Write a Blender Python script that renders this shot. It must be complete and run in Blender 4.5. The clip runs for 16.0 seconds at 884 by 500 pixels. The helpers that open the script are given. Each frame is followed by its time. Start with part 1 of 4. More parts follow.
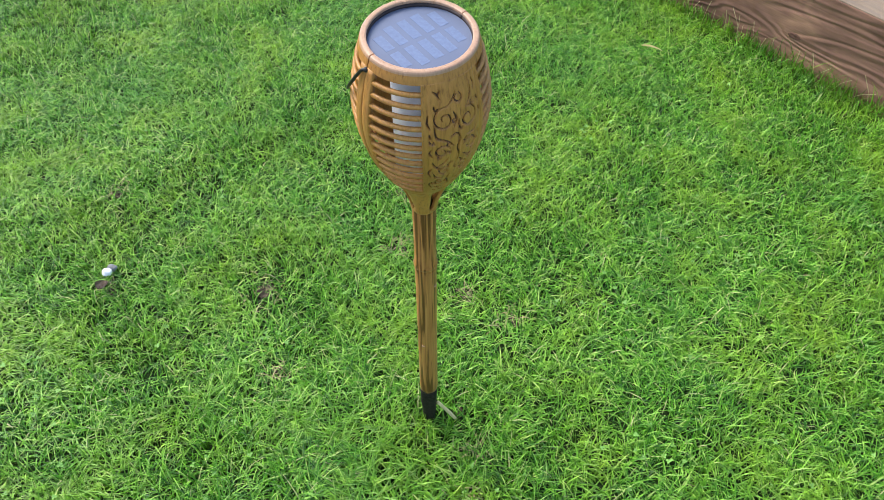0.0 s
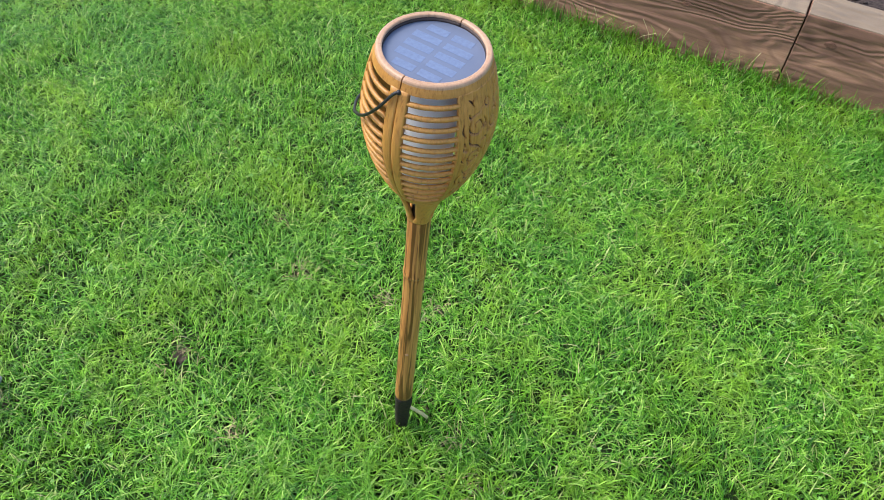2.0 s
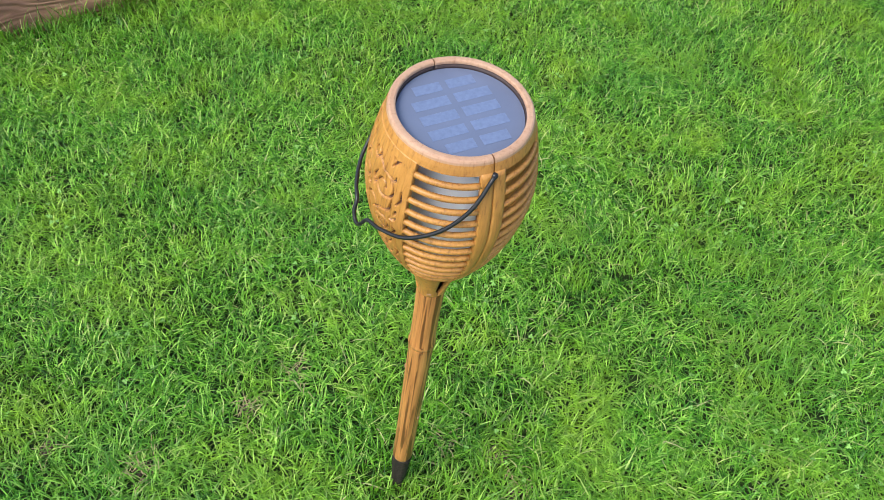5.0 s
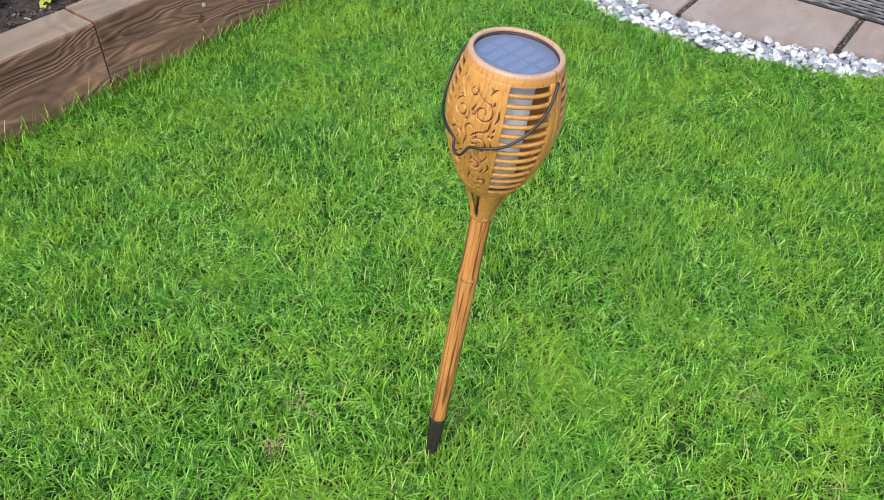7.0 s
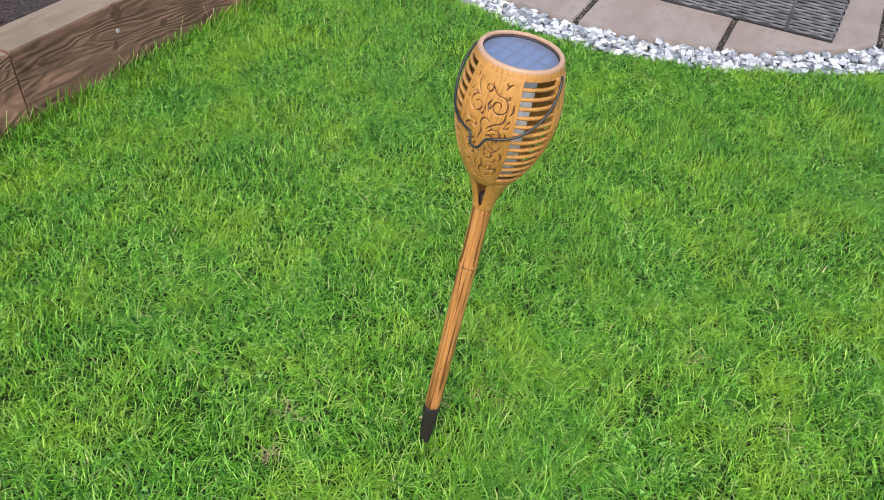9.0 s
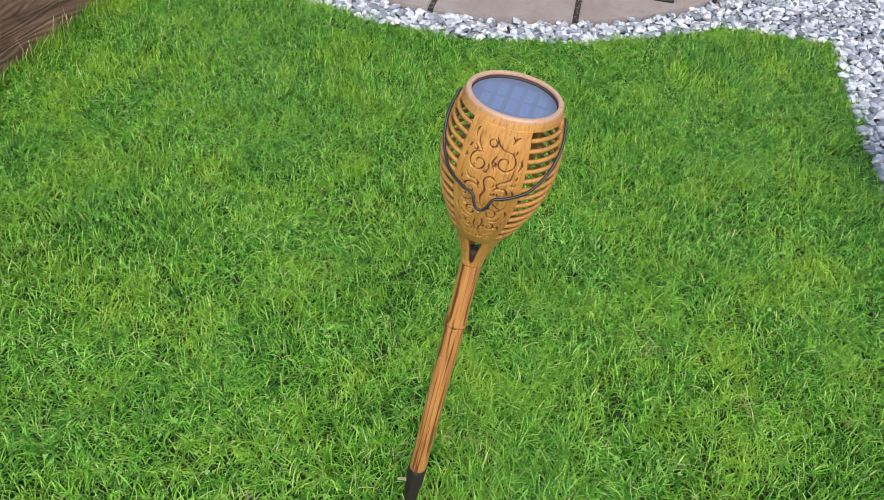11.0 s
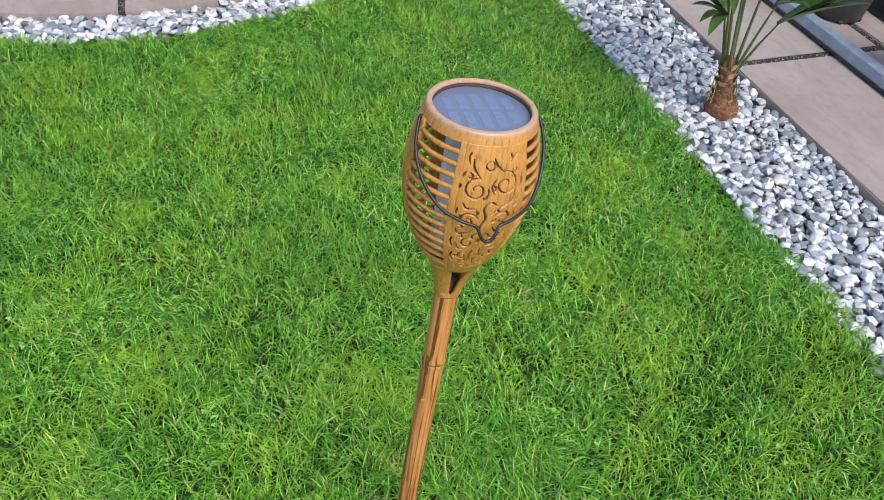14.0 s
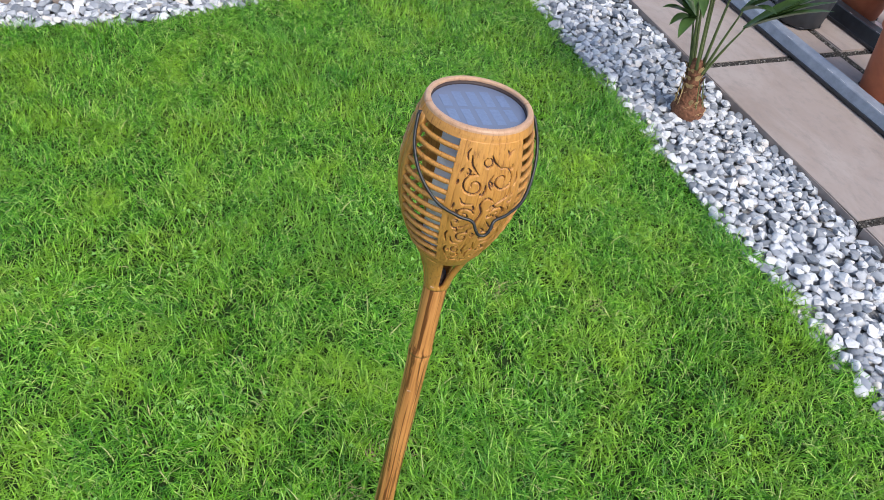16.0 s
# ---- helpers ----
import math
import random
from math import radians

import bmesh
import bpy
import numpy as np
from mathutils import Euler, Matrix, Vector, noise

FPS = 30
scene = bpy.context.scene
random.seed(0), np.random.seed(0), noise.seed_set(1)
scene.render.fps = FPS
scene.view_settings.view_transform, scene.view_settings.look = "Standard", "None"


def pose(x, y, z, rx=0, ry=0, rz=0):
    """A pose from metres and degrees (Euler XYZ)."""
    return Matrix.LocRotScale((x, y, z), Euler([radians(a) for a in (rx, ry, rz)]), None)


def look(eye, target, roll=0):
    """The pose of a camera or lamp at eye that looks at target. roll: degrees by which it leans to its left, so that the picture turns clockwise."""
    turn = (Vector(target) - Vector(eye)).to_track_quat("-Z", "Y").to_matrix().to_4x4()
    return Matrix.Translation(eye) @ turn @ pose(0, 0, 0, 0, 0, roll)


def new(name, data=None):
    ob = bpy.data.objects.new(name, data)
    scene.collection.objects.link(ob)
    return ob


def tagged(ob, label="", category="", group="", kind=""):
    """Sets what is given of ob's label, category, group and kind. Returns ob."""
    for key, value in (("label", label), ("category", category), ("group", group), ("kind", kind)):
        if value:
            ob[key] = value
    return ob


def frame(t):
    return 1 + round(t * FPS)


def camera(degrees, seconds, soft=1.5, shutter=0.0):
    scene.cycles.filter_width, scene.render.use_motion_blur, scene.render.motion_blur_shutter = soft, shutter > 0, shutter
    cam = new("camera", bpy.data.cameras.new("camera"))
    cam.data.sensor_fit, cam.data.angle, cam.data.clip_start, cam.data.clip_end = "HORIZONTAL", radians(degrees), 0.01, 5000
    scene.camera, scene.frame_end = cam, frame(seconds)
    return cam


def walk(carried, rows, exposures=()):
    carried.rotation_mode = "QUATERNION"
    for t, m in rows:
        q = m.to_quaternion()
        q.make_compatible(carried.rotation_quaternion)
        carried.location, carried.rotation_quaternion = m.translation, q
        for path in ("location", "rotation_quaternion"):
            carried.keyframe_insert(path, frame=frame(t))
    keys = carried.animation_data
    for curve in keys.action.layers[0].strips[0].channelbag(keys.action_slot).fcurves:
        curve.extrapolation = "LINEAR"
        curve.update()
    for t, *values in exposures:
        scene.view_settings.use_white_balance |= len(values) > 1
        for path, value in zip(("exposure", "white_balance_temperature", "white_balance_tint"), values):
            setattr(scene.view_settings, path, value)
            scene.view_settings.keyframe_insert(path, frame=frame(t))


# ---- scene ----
cam = camera(59.3, 16.0, soft=0.8)

PATH = [
    (0, (0.496, -0.456, 1.148), (-0.487, 0.465, -0.33), 3.0),
    (0.5, (0.406, -0.499, 1.143), (-0.417, 0.555, -0.344), 2.5),
    (1, (0.357, -0.569, 1.143), (-0.298, 0.575, -0.36), 3.3),
    (1.5, (0.368, -0.586, 1.161), (-0.251, 0.601, -0.325), 5.9),
    (2, (0.294, -0.619, 1.153), (-0.226, 0.652, -0.301), 6.1),
    (2.5, (0.169, -0.674, 1.151), (-0.128, 0.698, -0.273), 2.7),
    (3, (0.095, -0.658, 1.147), (-0.088, 0.749, -0.263), 2.6),
    (3.5, (0.025, -0.556, 1.137), (-0.03, 0.873, -0.261), 3.0),
    (4, (-0.034, -0.465, 1.125), (0.195, 0.945, -0.275), 2.8),
    (4.5, (-0.131, -0.416, 1.138), (0.333, 0.788, -0.391), -1.1),
    (5, (-0.175, -0.428, 1.14), (0.438, 0.649, -0.43), 1.1),
    (5.2, (-0.225, -0.414, 1.131), (0.509, 0.614, -0.42), 0.6),
    (7.3, (-0.676, -0.452, 1.191), (0.536, 0.404, -0.151), 1.9),
    (7.5, (-0.721, -0.446, 1.198), (0.507, 0.404, -0.132), 2.0),
    (8, (-0.762, -0.417, 1.208), (0.515, 0.366, -0.117), 2.9),
    (8.5, (-0.79, -0.392, 1.208), (0.533, 0.321, -0.112), 3.9),
    (8.7, (-0.782, -0.381, 1.2), (0.562, 0.297, -0.119), 4.3),
    (10.8, (-0.676, -0.117, 1.189), (0.785, 0.135, -0.153), 4.5),
    (11, (-0.675, -0.112, 1.193), (0.794, 0.098, -0.148), 5.5),
    (11.5, (-0.679, -0.09, 1.193), (0.802, 0.045, -0.145), 5.6),
    (12, (-0.67, -0.055, 1.191), (0.818, -0.002, -0.145), 6.0),
    (12.5, (-0.588, -0.031, 1.162), (0.9, -0.027, -0.174), 5.2),
    (13, (-0.514, 0.002, 1.163), (0.954, -0.069, -0.193), 5.3),
    (13.5, (-0.508, 0.088, 1.16), (0.923, -0.178, -0.212), 5.0),
    (14, (-0.521, 0.172, 1.17), (0.829, -0.347, -0.211), 5.3),
    (14.5, (-0.519, 0.188, 1.178), (0.806, -0.389, -0.205), 7.5),
    (15, (-0.522, 0.187, 1.174), (0.797, -0.41, -0.206), 8.1),
    (15.5, (-0.536, 0.194, 1.177), (0.777, -0.415, -0.203), 8.8),
    (16, (-0.521, 0.21, 1.178), (0.785, -0.408, -0.205), 9.1),
]
EXPOSURES = [(0.0, 1.07), (1.5, 1.1), (3.0, 1.1), (5.0, 0.95), (8.0, 0.92), (11.0, 0.7), (13.0, 0.72), (16.0, 0.75)]
walk(cam, [(t, look(e, g, r)) for t, e, g, r in PATH], EXPOSURES)

# ---------------------------------------------------------------- light
world = bpy.data.worlds.new("overcast_sky")
scene.world = world
world.use_nodes = True
wn = world.node_tree
wn.nodes.clear()
sky = wn.nodes.new("ShaderNodeTexSky")
sky.sky_type = "NISHITA"
sky.sun_disc = False
sky.sun_elevation = radians(52)
sky.sun_rotation = radians(-105)
sky.air_density, sky.dust_density, sky.ozone_density = 1.0, 2.0, 1.0
bg = wn.nodes.new("ShaderNodeBackground")
bg.inputs["Strength"].default_value = 0.15
wout = wn.nodes.new("ShaderNodeOutputWorld")
wn.links.new(sky.outputs[0], bg.inputs[0])
wn.links.new(bg.outputs[0], wout.inputs[0])

sun = new("sun", bpy.data.lights.new("sun", "SUN"))
sun.data.energy = 1.5
sun.data.angle = radians(30)
sun.data.color = (1.0, 0.96, 0.9)
sun.matrix_world = look((-6.0, -1.6, 7.9), (0, 0, 0))


# ---------------------------------------------------------------- materials
class Nodes:
    """A short way to write a node material."""

    def __init__(self, name):
        self.mat = bpy.data.materials.new(name)
        self.mat.use_nodes = True
        self.tree = self.mat.node_tree
        self.bsdf = self.tree.nodes["Principled BSDF"]
        self.out = self.tree.nodes["Material Output"]

    def add(self, kind, **values):
        n = self.tree.nodes.new(kind)
        for k, v in values.items():
            n.inputs[k.replace("_", " ")].default_value = v
        return n

    def link(self, a, b):
        self.tree.links.new(a, b)

    def coords(self, scale, kind="Object"):
        tc = self.tree.nodes.new("ShaderNodeTexCoord")
        mp = self.add("ShaderNodeMapping", Scale=scale)
        self.link(tc.outputs[kind], mp.inputs["Vector"])
        return mp.outputs[0]

    def place(self, scale):
        ge = self.tree.nodes.new("ShaderNodeNewGeometry")
        mp = self.add("ShaderNodeMapping", Scale=scale)
        self.link(ge.outputs["Position"], mp.inputs["Vector"])
        return mp.outputs[0]

    def noise(self, vec, scale=1.0, detail=4.0, rough=0.55, distortion=0.0):
        n = self.add("ShaderNodeTexNoise", Scale=scale, Detail=detail, Roughness=rough, Distortion=distortion)
        self.link(vec, n.inputs["Vector"])
        return n.outputs["Fac"]

    def ramp(self, fac, stops):
        r = self.tree.nodes.new("ShaderNodeValToRGB")
        el = r.color_ramp.elements
        while len(el) < len(stops):
            el.new(0.5)
        for e, (p, c) in zip(el, stops):
            e.position, e.color = p, (*c, 1.0)
        self.link(fac, r.inputs[0])
        return r.outputs[0]

    def mix(self, fac, a, b, blend="MIX"):
        m = self.tree.nodes.new("ShaderNodeMix")
        m.data_type, m.blend_type = "RGBA", blend
        for sock, v in ((m.inputs[0], fac), (m.inputs[6], a), (m.inputs[7], b)):
            if isinstance(v, (int, float)):
                sock.default_value = v
            elif isinstance(v, tuple):
                sock.default_value = (*v, 1.0)
            else:
                self.link(v, sock)
        return m.outputs[2]

    def math(self, op, a, b=0.0):
        m = self.tree.nodes.new("ShaderNodeMath")
        m.operation = op
        for sock, v in zip(m.inputs, (a, b)):
            if isinstance(v, (int, float)):
                sock.default_value = v
            else:
                self.link(v, sock)
        return m.outputs[0]

    def bump(self, height, strength, distance):
        b = self.add("ShaderNodeBump", Strength=strength, Distance=distance)
        self.link(height, b.inputs["Height"])
        self.link(b.outputs[0], self.bsdf.inputs["Normal"])

    def finish(self, colour=None, rough=0.5, spec=0.5, metal=0.0):
        if colour is not None:
            if isinstance(colour, tuple):
                self.bsdf.inputs["Base Color"].default_value = (*colour, 1.0)
            else:
                self.link(colour, self.bsdf.inputs["Base Color"])
        if isinstance(rough, (int, float)):
            self.bsdf.inputs["Roughness"].default_value = rough
        else:
            self.link(rough, self.bsdf.inputs["Roughness"])
        self.bsdf.inputs["Specular IOR Level"].default_value = spec
        self.bsdf.inputs["Metallic"].default_value = metal
        return self.mat


def bamboo_plastic(name, light, mid, dark, streak):
    n = Nodes(name)
    fine = n.noise(n.coords((420, 420, 7)), 1.0, 5.0, 0.6)
    broad = n.noise(n.coords((90, 90, 4)), 1.0, 3.0, 0.5, 0.4)
    patch = n.noise(n.coords((18, 18, 9)), 1.0, 2.0)
    col = n.ramp(fine, [(0.3, dark), (0.3 + streak, mid), (0.75, light)])
    col = n.mix(n.math("MULTIPLY", broad, 0.6), col, mid)
    col = n.mix(n.ramp(patch, [(0.4, (0, 0, 0)), (0.75, (0.35, 0.35, 0.35))]), col, dark)
    n.bump(fine, 0.35, 0.0006)
    return n.finish(col, n.math("ADD", n.math("MULTIPLY", fine, 0.25), 0.28), 0.5)


SHELL = bamboo_plastic("bamboo_look_plastic", (0.66, 0.335, 0.085), (0.5, 0.235, 0.052), (0.19, 0.07, 0.018), 0.15)
# paler and pinker than SHELL: the sky's reflection is put into this colour
RIM = bamboo_plastic("sky_tinted_plastic", (0.6, 0.38, 0.25), (0.5, 0.3, 0.18), (0.34, 0.17, 0.09), 0.12)
GROOVE = Nodes("dark_brown_groove")
GROOVE = GROOVE.finish(GROOVE.ramp(GROOVE.noise(GROOVE.coords((150, 150, 150))), [(0.3, (0.075, 0.034, 0.022)), (0.7, (0.18, 0.09, 0.06))]), 0.6)


def pole_material():
    n = Nodes("streaked_bamboo_pole")
    fine = n.noise(n.coords((330, 330, 9)), 1.0, 4.0, 0.6, 0.3)
    broad = n.noise(n.coords((210, 210, 6)), 1.0, 3.0, 0.5, 0.6)
    base = n.ramp(fine, [(0.3, (0.34, 0.13, 0.04)), (0.55, (0.54, 0.235, 0.07)), (0.8, (0.66, 0.33, 0.115))])
    col = n.mix(n.ramp(broad, [(0.49, (0, 0, 0)), (0.56, (0.95, 0.95, 0.95))]), base, (0.13, 0.043, 0.014))
    n.bump(broad, 0.4, 0.0008)
    return n.finish(col, 0.36, 0.5)


POLE = pole_material()


def plain(name, colour, rough, spec=0.5, vary=0.25, scale=60, bump=0.0):
    n = Nodes(name)
    f = n.noise(n.coords((scale,) * 3), 1.0, 5.0)
    lo, hi = tuple(c * (1 - vary) for c in colour), tuple(min(1, c * (1 + vary)) for c in colour)
    if bump:
        n.bump(f, 0.5, bump)
    return n.finish(n.ramp(f, [(0.3, lo), (0.7, hi)]), rough, spec)


SPIKE = plain("soiled_black_plastic", (0.022, 0.017, 0.013), 0.75, 0.3, 0.6, 220, 0.002)
WIRE = plain("black_coated_wire", (0.012, 0.013, 0.015), 0.35, 0.5, 0.2)
FROST = plain("frosted_white_plastic", (0.84, 0.84, 0.87), 0.4, 0.4, 0.06)
INNER = plain("dark_inner_plastic", (0.045, 0.028, 0.026), 0.6)
# cover and cells lightened and close in tone, sky glare painted into both colours
PANEL = plain("solar_cover_plastic", (0.138, 0.166, 0.243), 0.4, 0.45, 0.08, 25)
CELL = plain("solar_cell_blue", (0.153, 0.2, 0.315), 0.42, 0.4, 0.1, 300)
for m in (PANEL, CELL):
    m.node_tree.nodes["Principled BSDF"].inputs["Coat Weight"].default_value = 0.05
    m.node_tree.nodes["Principled BSDF"].inputs["Coat Roughness"].default_value = 0.35


def grass_material():
    n = Nodes("lawn_grass")
    ge = n.tree.nodes.new("ShaderNodeNewGeometry")
    isl = ge.outputs["Random Per Island"]
    blade = n.ramp(isl, [(0.0, (0.016, 0.09, 0.005)), (0.28, (0.07, 0.25, 0.010)), (0.58, (0.15, 0.4, 0.026)),
                         (0.88, (0.29, 0.57, 0.085)), (0.975, (0.42, 0.58, 0.15)), (1.0, (0.5, 0.47, 0.25))])
    patch = n.noise(n.place((4.6, 4.6, 0.5)), 1.0, 4.0, 0.65)
    col = n.mix(n.ramp(patch, [(0.46, (0, 0, 0)), (0.68, (0.62, 0.62, 0.62))]), blade, (0.31, 0.51, 0.035))
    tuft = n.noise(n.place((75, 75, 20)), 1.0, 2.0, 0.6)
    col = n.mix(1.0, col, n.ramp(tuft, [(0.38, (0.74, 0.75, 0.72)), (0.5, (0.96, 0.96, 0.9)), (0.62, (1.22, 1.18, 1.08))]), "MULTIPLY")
    cool = n.noise(n.place((2.1, 2.6, 0.5)), 1.0, 2.0, 0.5)
    col = n.mix(n.ramp(cool, [(0.5, (0, 0, 0)), (0.75, (0.45, 0.45, 0.45))]), col, (0.06, 0.26, 0.03))
    mat = n.finish(col, 0.4, 0.34)
    tr = n.tree.nodes.new("ShaderNodeBsdfTranslucent")
    n.link(col, tr.inputs["Color"])
    ms = n.tree.nodes.new("ShaderNodeMixShader")
    ms.inputs[0].default_value = 0.2
    n.link(n.bsdf.outputs[0], ms.inputs[1])
    n.link(tr.outputs[0], ms.inputs[2])
    n.link(ms.outputs[0], n.out.inputs["Surface"])
    return mat


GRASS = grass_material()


def soil_material():
    n = Nodes("soil_and_thatch")
    a = n.noise(n.place((60, 60, 60)), 1.0, 6.0, 0.65)
    b = n.noise(n.place((7, 7, 7)), 1.0, 3.0)
    col = n.mix(b, n.ramp(a, [(0.35, (0.009, 0.015, 0.005)), (0.7, (0.034, 0.042, 0.015))]),
                n.ramp(a, [(0.35, (0.012, 0.031, 0.006)), (0.7, (0.034, 0.075, 0.014))]))
    n.bump(a, 0.8, 0.01)
    return n.finish(col, 0.95, 0.2)


SOIL = soil_material()
DIRT = plain("crumbly_brown_earth", (0.085, 0.065, 0.045), 0.95, 0.2, 0.6, 120, 0.004)
BARK = plain("dark_bark_mulch", (0.05, 0.037, 0.032), 0.95, 0.2, 0.75, 140, 0.004)
STRAW = plain("dry_straw", (0.72, 0.6, 0.3), 0.6, 0.3, 0.2)
THATCH = plain("dry_thatch", (0.33, 0.28, 0.13), 0.7, 0.3, 0.35)
DRYLEAF = plain("dry_orange_leaf", (0.55, 0.28, 0.1), 0.6, 0.3, 0.3)


def stone_material():
    n = Nodes("white_and_grey_stone")
    ge = n.tree.nodes.new("ShaderNodeNewGeometry")
    oi = n.tree.nodes.new("ShaderNodeObjectInfo")
    r = n.math("FRACT", n.math("ADD", ge.outputs["Random Per Island"], oi.outputs["Random"]))
    base = n.ramp(r, [(0.0, (0.15, 0.165, 0.185)), (0.22, (0.235, 0.25, 0.275)), (0.4, (0.34, 0.355, 0.38)), (0.5, (0.5, 0.51, 0.53)), (0.7, (0.6, 0.605, 0.615)),
                      (0.92, (0.71, 0.71, 0.705)), (0.98, (0.64, 0.58, 0.52))])
    vein = n.noise(n.place((55, 55, 90)), 1.0, 5.0, 0.6, 1.2)
    col = n.mix(n.ramp(vein, [(0.48, (0, 0, 0)), (0.62, (0.45, 0.45, 0.45))]), base, (0.3, 0.315, 0.34))
    n.bump(n.noise(n.place((260, 260, 260)), 1.0, 4.0), 0.4, 0.002)
    return n.finish(col, 0.6, 0.4)


STONE = stone_material()
GRIT = plain("grey_grit_bed", (0.2, 0.2, 0.2), 0.95, 0.2, 0.5, 140, 0.004)


MORTAR = plain("dark_open_joint", (0.05, 0.044, 0.038), 0.95, 0.2, 0.7, 160, 0.004)


def slab_material():
    n = Nodes("buff_sandstone")
    oi = n.tree.nodes.new("ShaderNodeObjectInfo")
    broad = n.noise(n.place((3.5, 7.0, 4)), 1.0, 4.0, 0.6, 0.8)
    fine = n.noise(n.place((45, 45, 45)), 1.0, 5.0, 0.6)
    speck = n.noise(n.place((19, 30, 19)), 1.0, 4.0, 0.7)
    col = n.ramp(broad, [(0.3, (0.27, 0.21, 0.18)), (0.5, (0.335, 0.275, 0.245)), (0.72, (0.39, 0.335, 0.305))])
    col = n.mix(n.math("MULTIPLY", oi.outputs["Random"], 0.35), col, (0.3, 0.235, 0.195))
    col = n.mix(n.ramp(speck, [(0.5, (0, 0, 0)), (0.7, (0.55, 0.55, 0.55))]), col, (0.22, 0.19, 0.175))
    col = n.mix(n.math("MULTIPLY", fine, 0.25), col, (0.25, 0.215, 0.195))
    n.bump(n.math("ADD", n.math("MULTIPLY", broad, 2.0), n.math("MULTIPLY", fine, 0.3)), 0.5, 0.006)
    return n.finish(col, 0.75, 0.35)


SLAB = slab_material()


def timber_material(name, deep, mid, pale, rings=0.26):
    n = Nodes(name)
    warp = n.noise(n.coords((2.6, 6.0, 7.0)), 1.0, 3.0, 0.55, 0.8)
    growth = n.noise(n.coords((1.3, 3.0, 6.5)), 1.0, 3.0, 0.42, 0.6)
    figure = n.math("SINE", n.math("MULTIPLY", growth, 130.0))
    fine = n.noise(n.coords((6, 170, 170)), 1.0, 5.0, 0.65)
    col = n.ramp(warp, [(0.34, deep), (0.46, mid), (0.56, mid), (0.68, pale)])
    line = n.math("MULTIPLY", n.ramp(figure, [(0.35, (0, 0, 0)), (0.95, (1, 1, 1))]), n.math("MULTIPLY", n.ramp(n.noise(n.coords((1.7, 4, 6)), 1.0, 2.0), [(0.38, (0.15, 0.15, 0.15)), (0.6, (1, 1, 1))]), rings))
    col = n.mix(line, col, deep)
    col = n.mix(n.ramp(fine, [(0.35, (0.35, 0.35, 0.35)), (0.55, (0, 0, 0))]), col, deep)
    stain = n.noise(n.coords((5, 9, 9)), 1.0, 4.0)
    col = n.mix(n.ramp(stain, [(0.5, (0, 0, 0)), (0.72, (0.6, 0.6, 0.6))]), col, deep)
    n.bump(n.math("ADD", figure, fine), 0.4, 0.003)
    return n.finish(col, 0.68, 0.3)


TIMBER = timber_material("brown_stained_timber", (0.11, 0.054, 0.036), (0.27, 0.14, 0.092), (0.45, 0.24, 0.15))
TIMBERTOP = timber_material("weathered_timber_top", (0.195, 0.14, 0.093), (0.27, 0.2, 0.135), (0.33, 0.255, 0.175), 0.2)
CHIP = Nodes("mixed_bark_chips")
CHIP = CHIP.finish(CHIP.ramp(CHIP.tree.nodes.new("ShaderNodeNewGeometry").outputs["Random Per Island"], [(0.0, (0.022, 0.016, 0.013)), (0.6, (0.06, 0.043, 0.036)), (0.9, (0.13, 0.1, 0.088)), (1.0, (0.3, 0.25, 0.22))]), 0.9, 0.2)
GRITCHIP = Nodes("paving_joint_grit")
GRITCHIP = GRITCHIP.finish(GRITCHIP.ramp(GRITCHIP.tree.nodes.new("ShaderNodeNewGeometry").outputs["Random Per Island"], [(0.0, (0.035, 0.03, 0.026)), (0.6, (0.1, 0.088, 0.075)), (0.9, (0.2, 0.18, 0.155)), (1.0, (0.34, 0.31, 0.28))]), 0.95, 0.2)
KNOT = plain("dark_timber_knot", (0.15, 0.072, 0.048), 0.7, 0.3, 0.4, 90)
PALE_PATCH = plain("pale_tan_patch", (0.5, 0.46, 0.42), 0.5, 0.5, 0.1)
RATTAN = plain("grey_synthetic_rattan", (0.16, 0.155, 0.165), 0.5, 0.4, 0.45, 25)
RATTANBACK = plain("dark_rattan_backing", (0.03, 0.03, 0.033), 0.8)


def painted_metal():
    n = Nodes("scuffed_dark_grey_paint")
    f = n.noise(n.place((30, 30, 30)), 1.0, 6.0, 0.7)
    s = n.noise(n.place((140, 40, 140)), 1.0, 5.0, 0.7)
    col = n.ramp(f, [(0.3, (0.16, 0.18, 0.22)), (0.7, (0.25, 0.28, 0.335))])
    col = n.mix(n.ramp(s, [(0.66, (0, 0, 0)), (0.74, (0.6, 0.6, 0.6))]), col, (0.45, 0.47, 0.5))
    return n.finish(col, 0.45, 0.5)


RAIL = painted_metal()
SCUFF = plain("worn_pale_paint", (0.42, 0.43, 0.45), 0.6, 0.4, 0.3, 90)
BLACKRAIL = plain("black_plastic_rail", (0.02, 0.021, 0.026), 0.4, 0.5, 0.4, 40)
TERRA = plain("terracotta_plastic", (0.42, 0.13, 0.065), 0.5, 0.4, 0.15, 30)
GREYPOT = plain("dark_grey_plastic_pot", (0.055, 0.06, 0.068), 0.5, 0.4, 0.2, 30)
PALMLEAF = plain("palm_leaf_green", (0.06, 0.115, 0.032), 0.35, 0.5, 0.35, 12)
PALMSTEM = plain("palm_petiole_green", (0.1, 0.125, 0.045), 0.45, 0.4, 0.3, 25)
FIBRE = plain("brown_palm_fibre", (0.19, 0.085, 0.048), 0.9, 0.2, 0.55, 130, 0.006)
SHOOT = plain("pale_palm_sheath", (0.44, 0.3, 0.14), 0.6, 0.3, 0.35, 40)
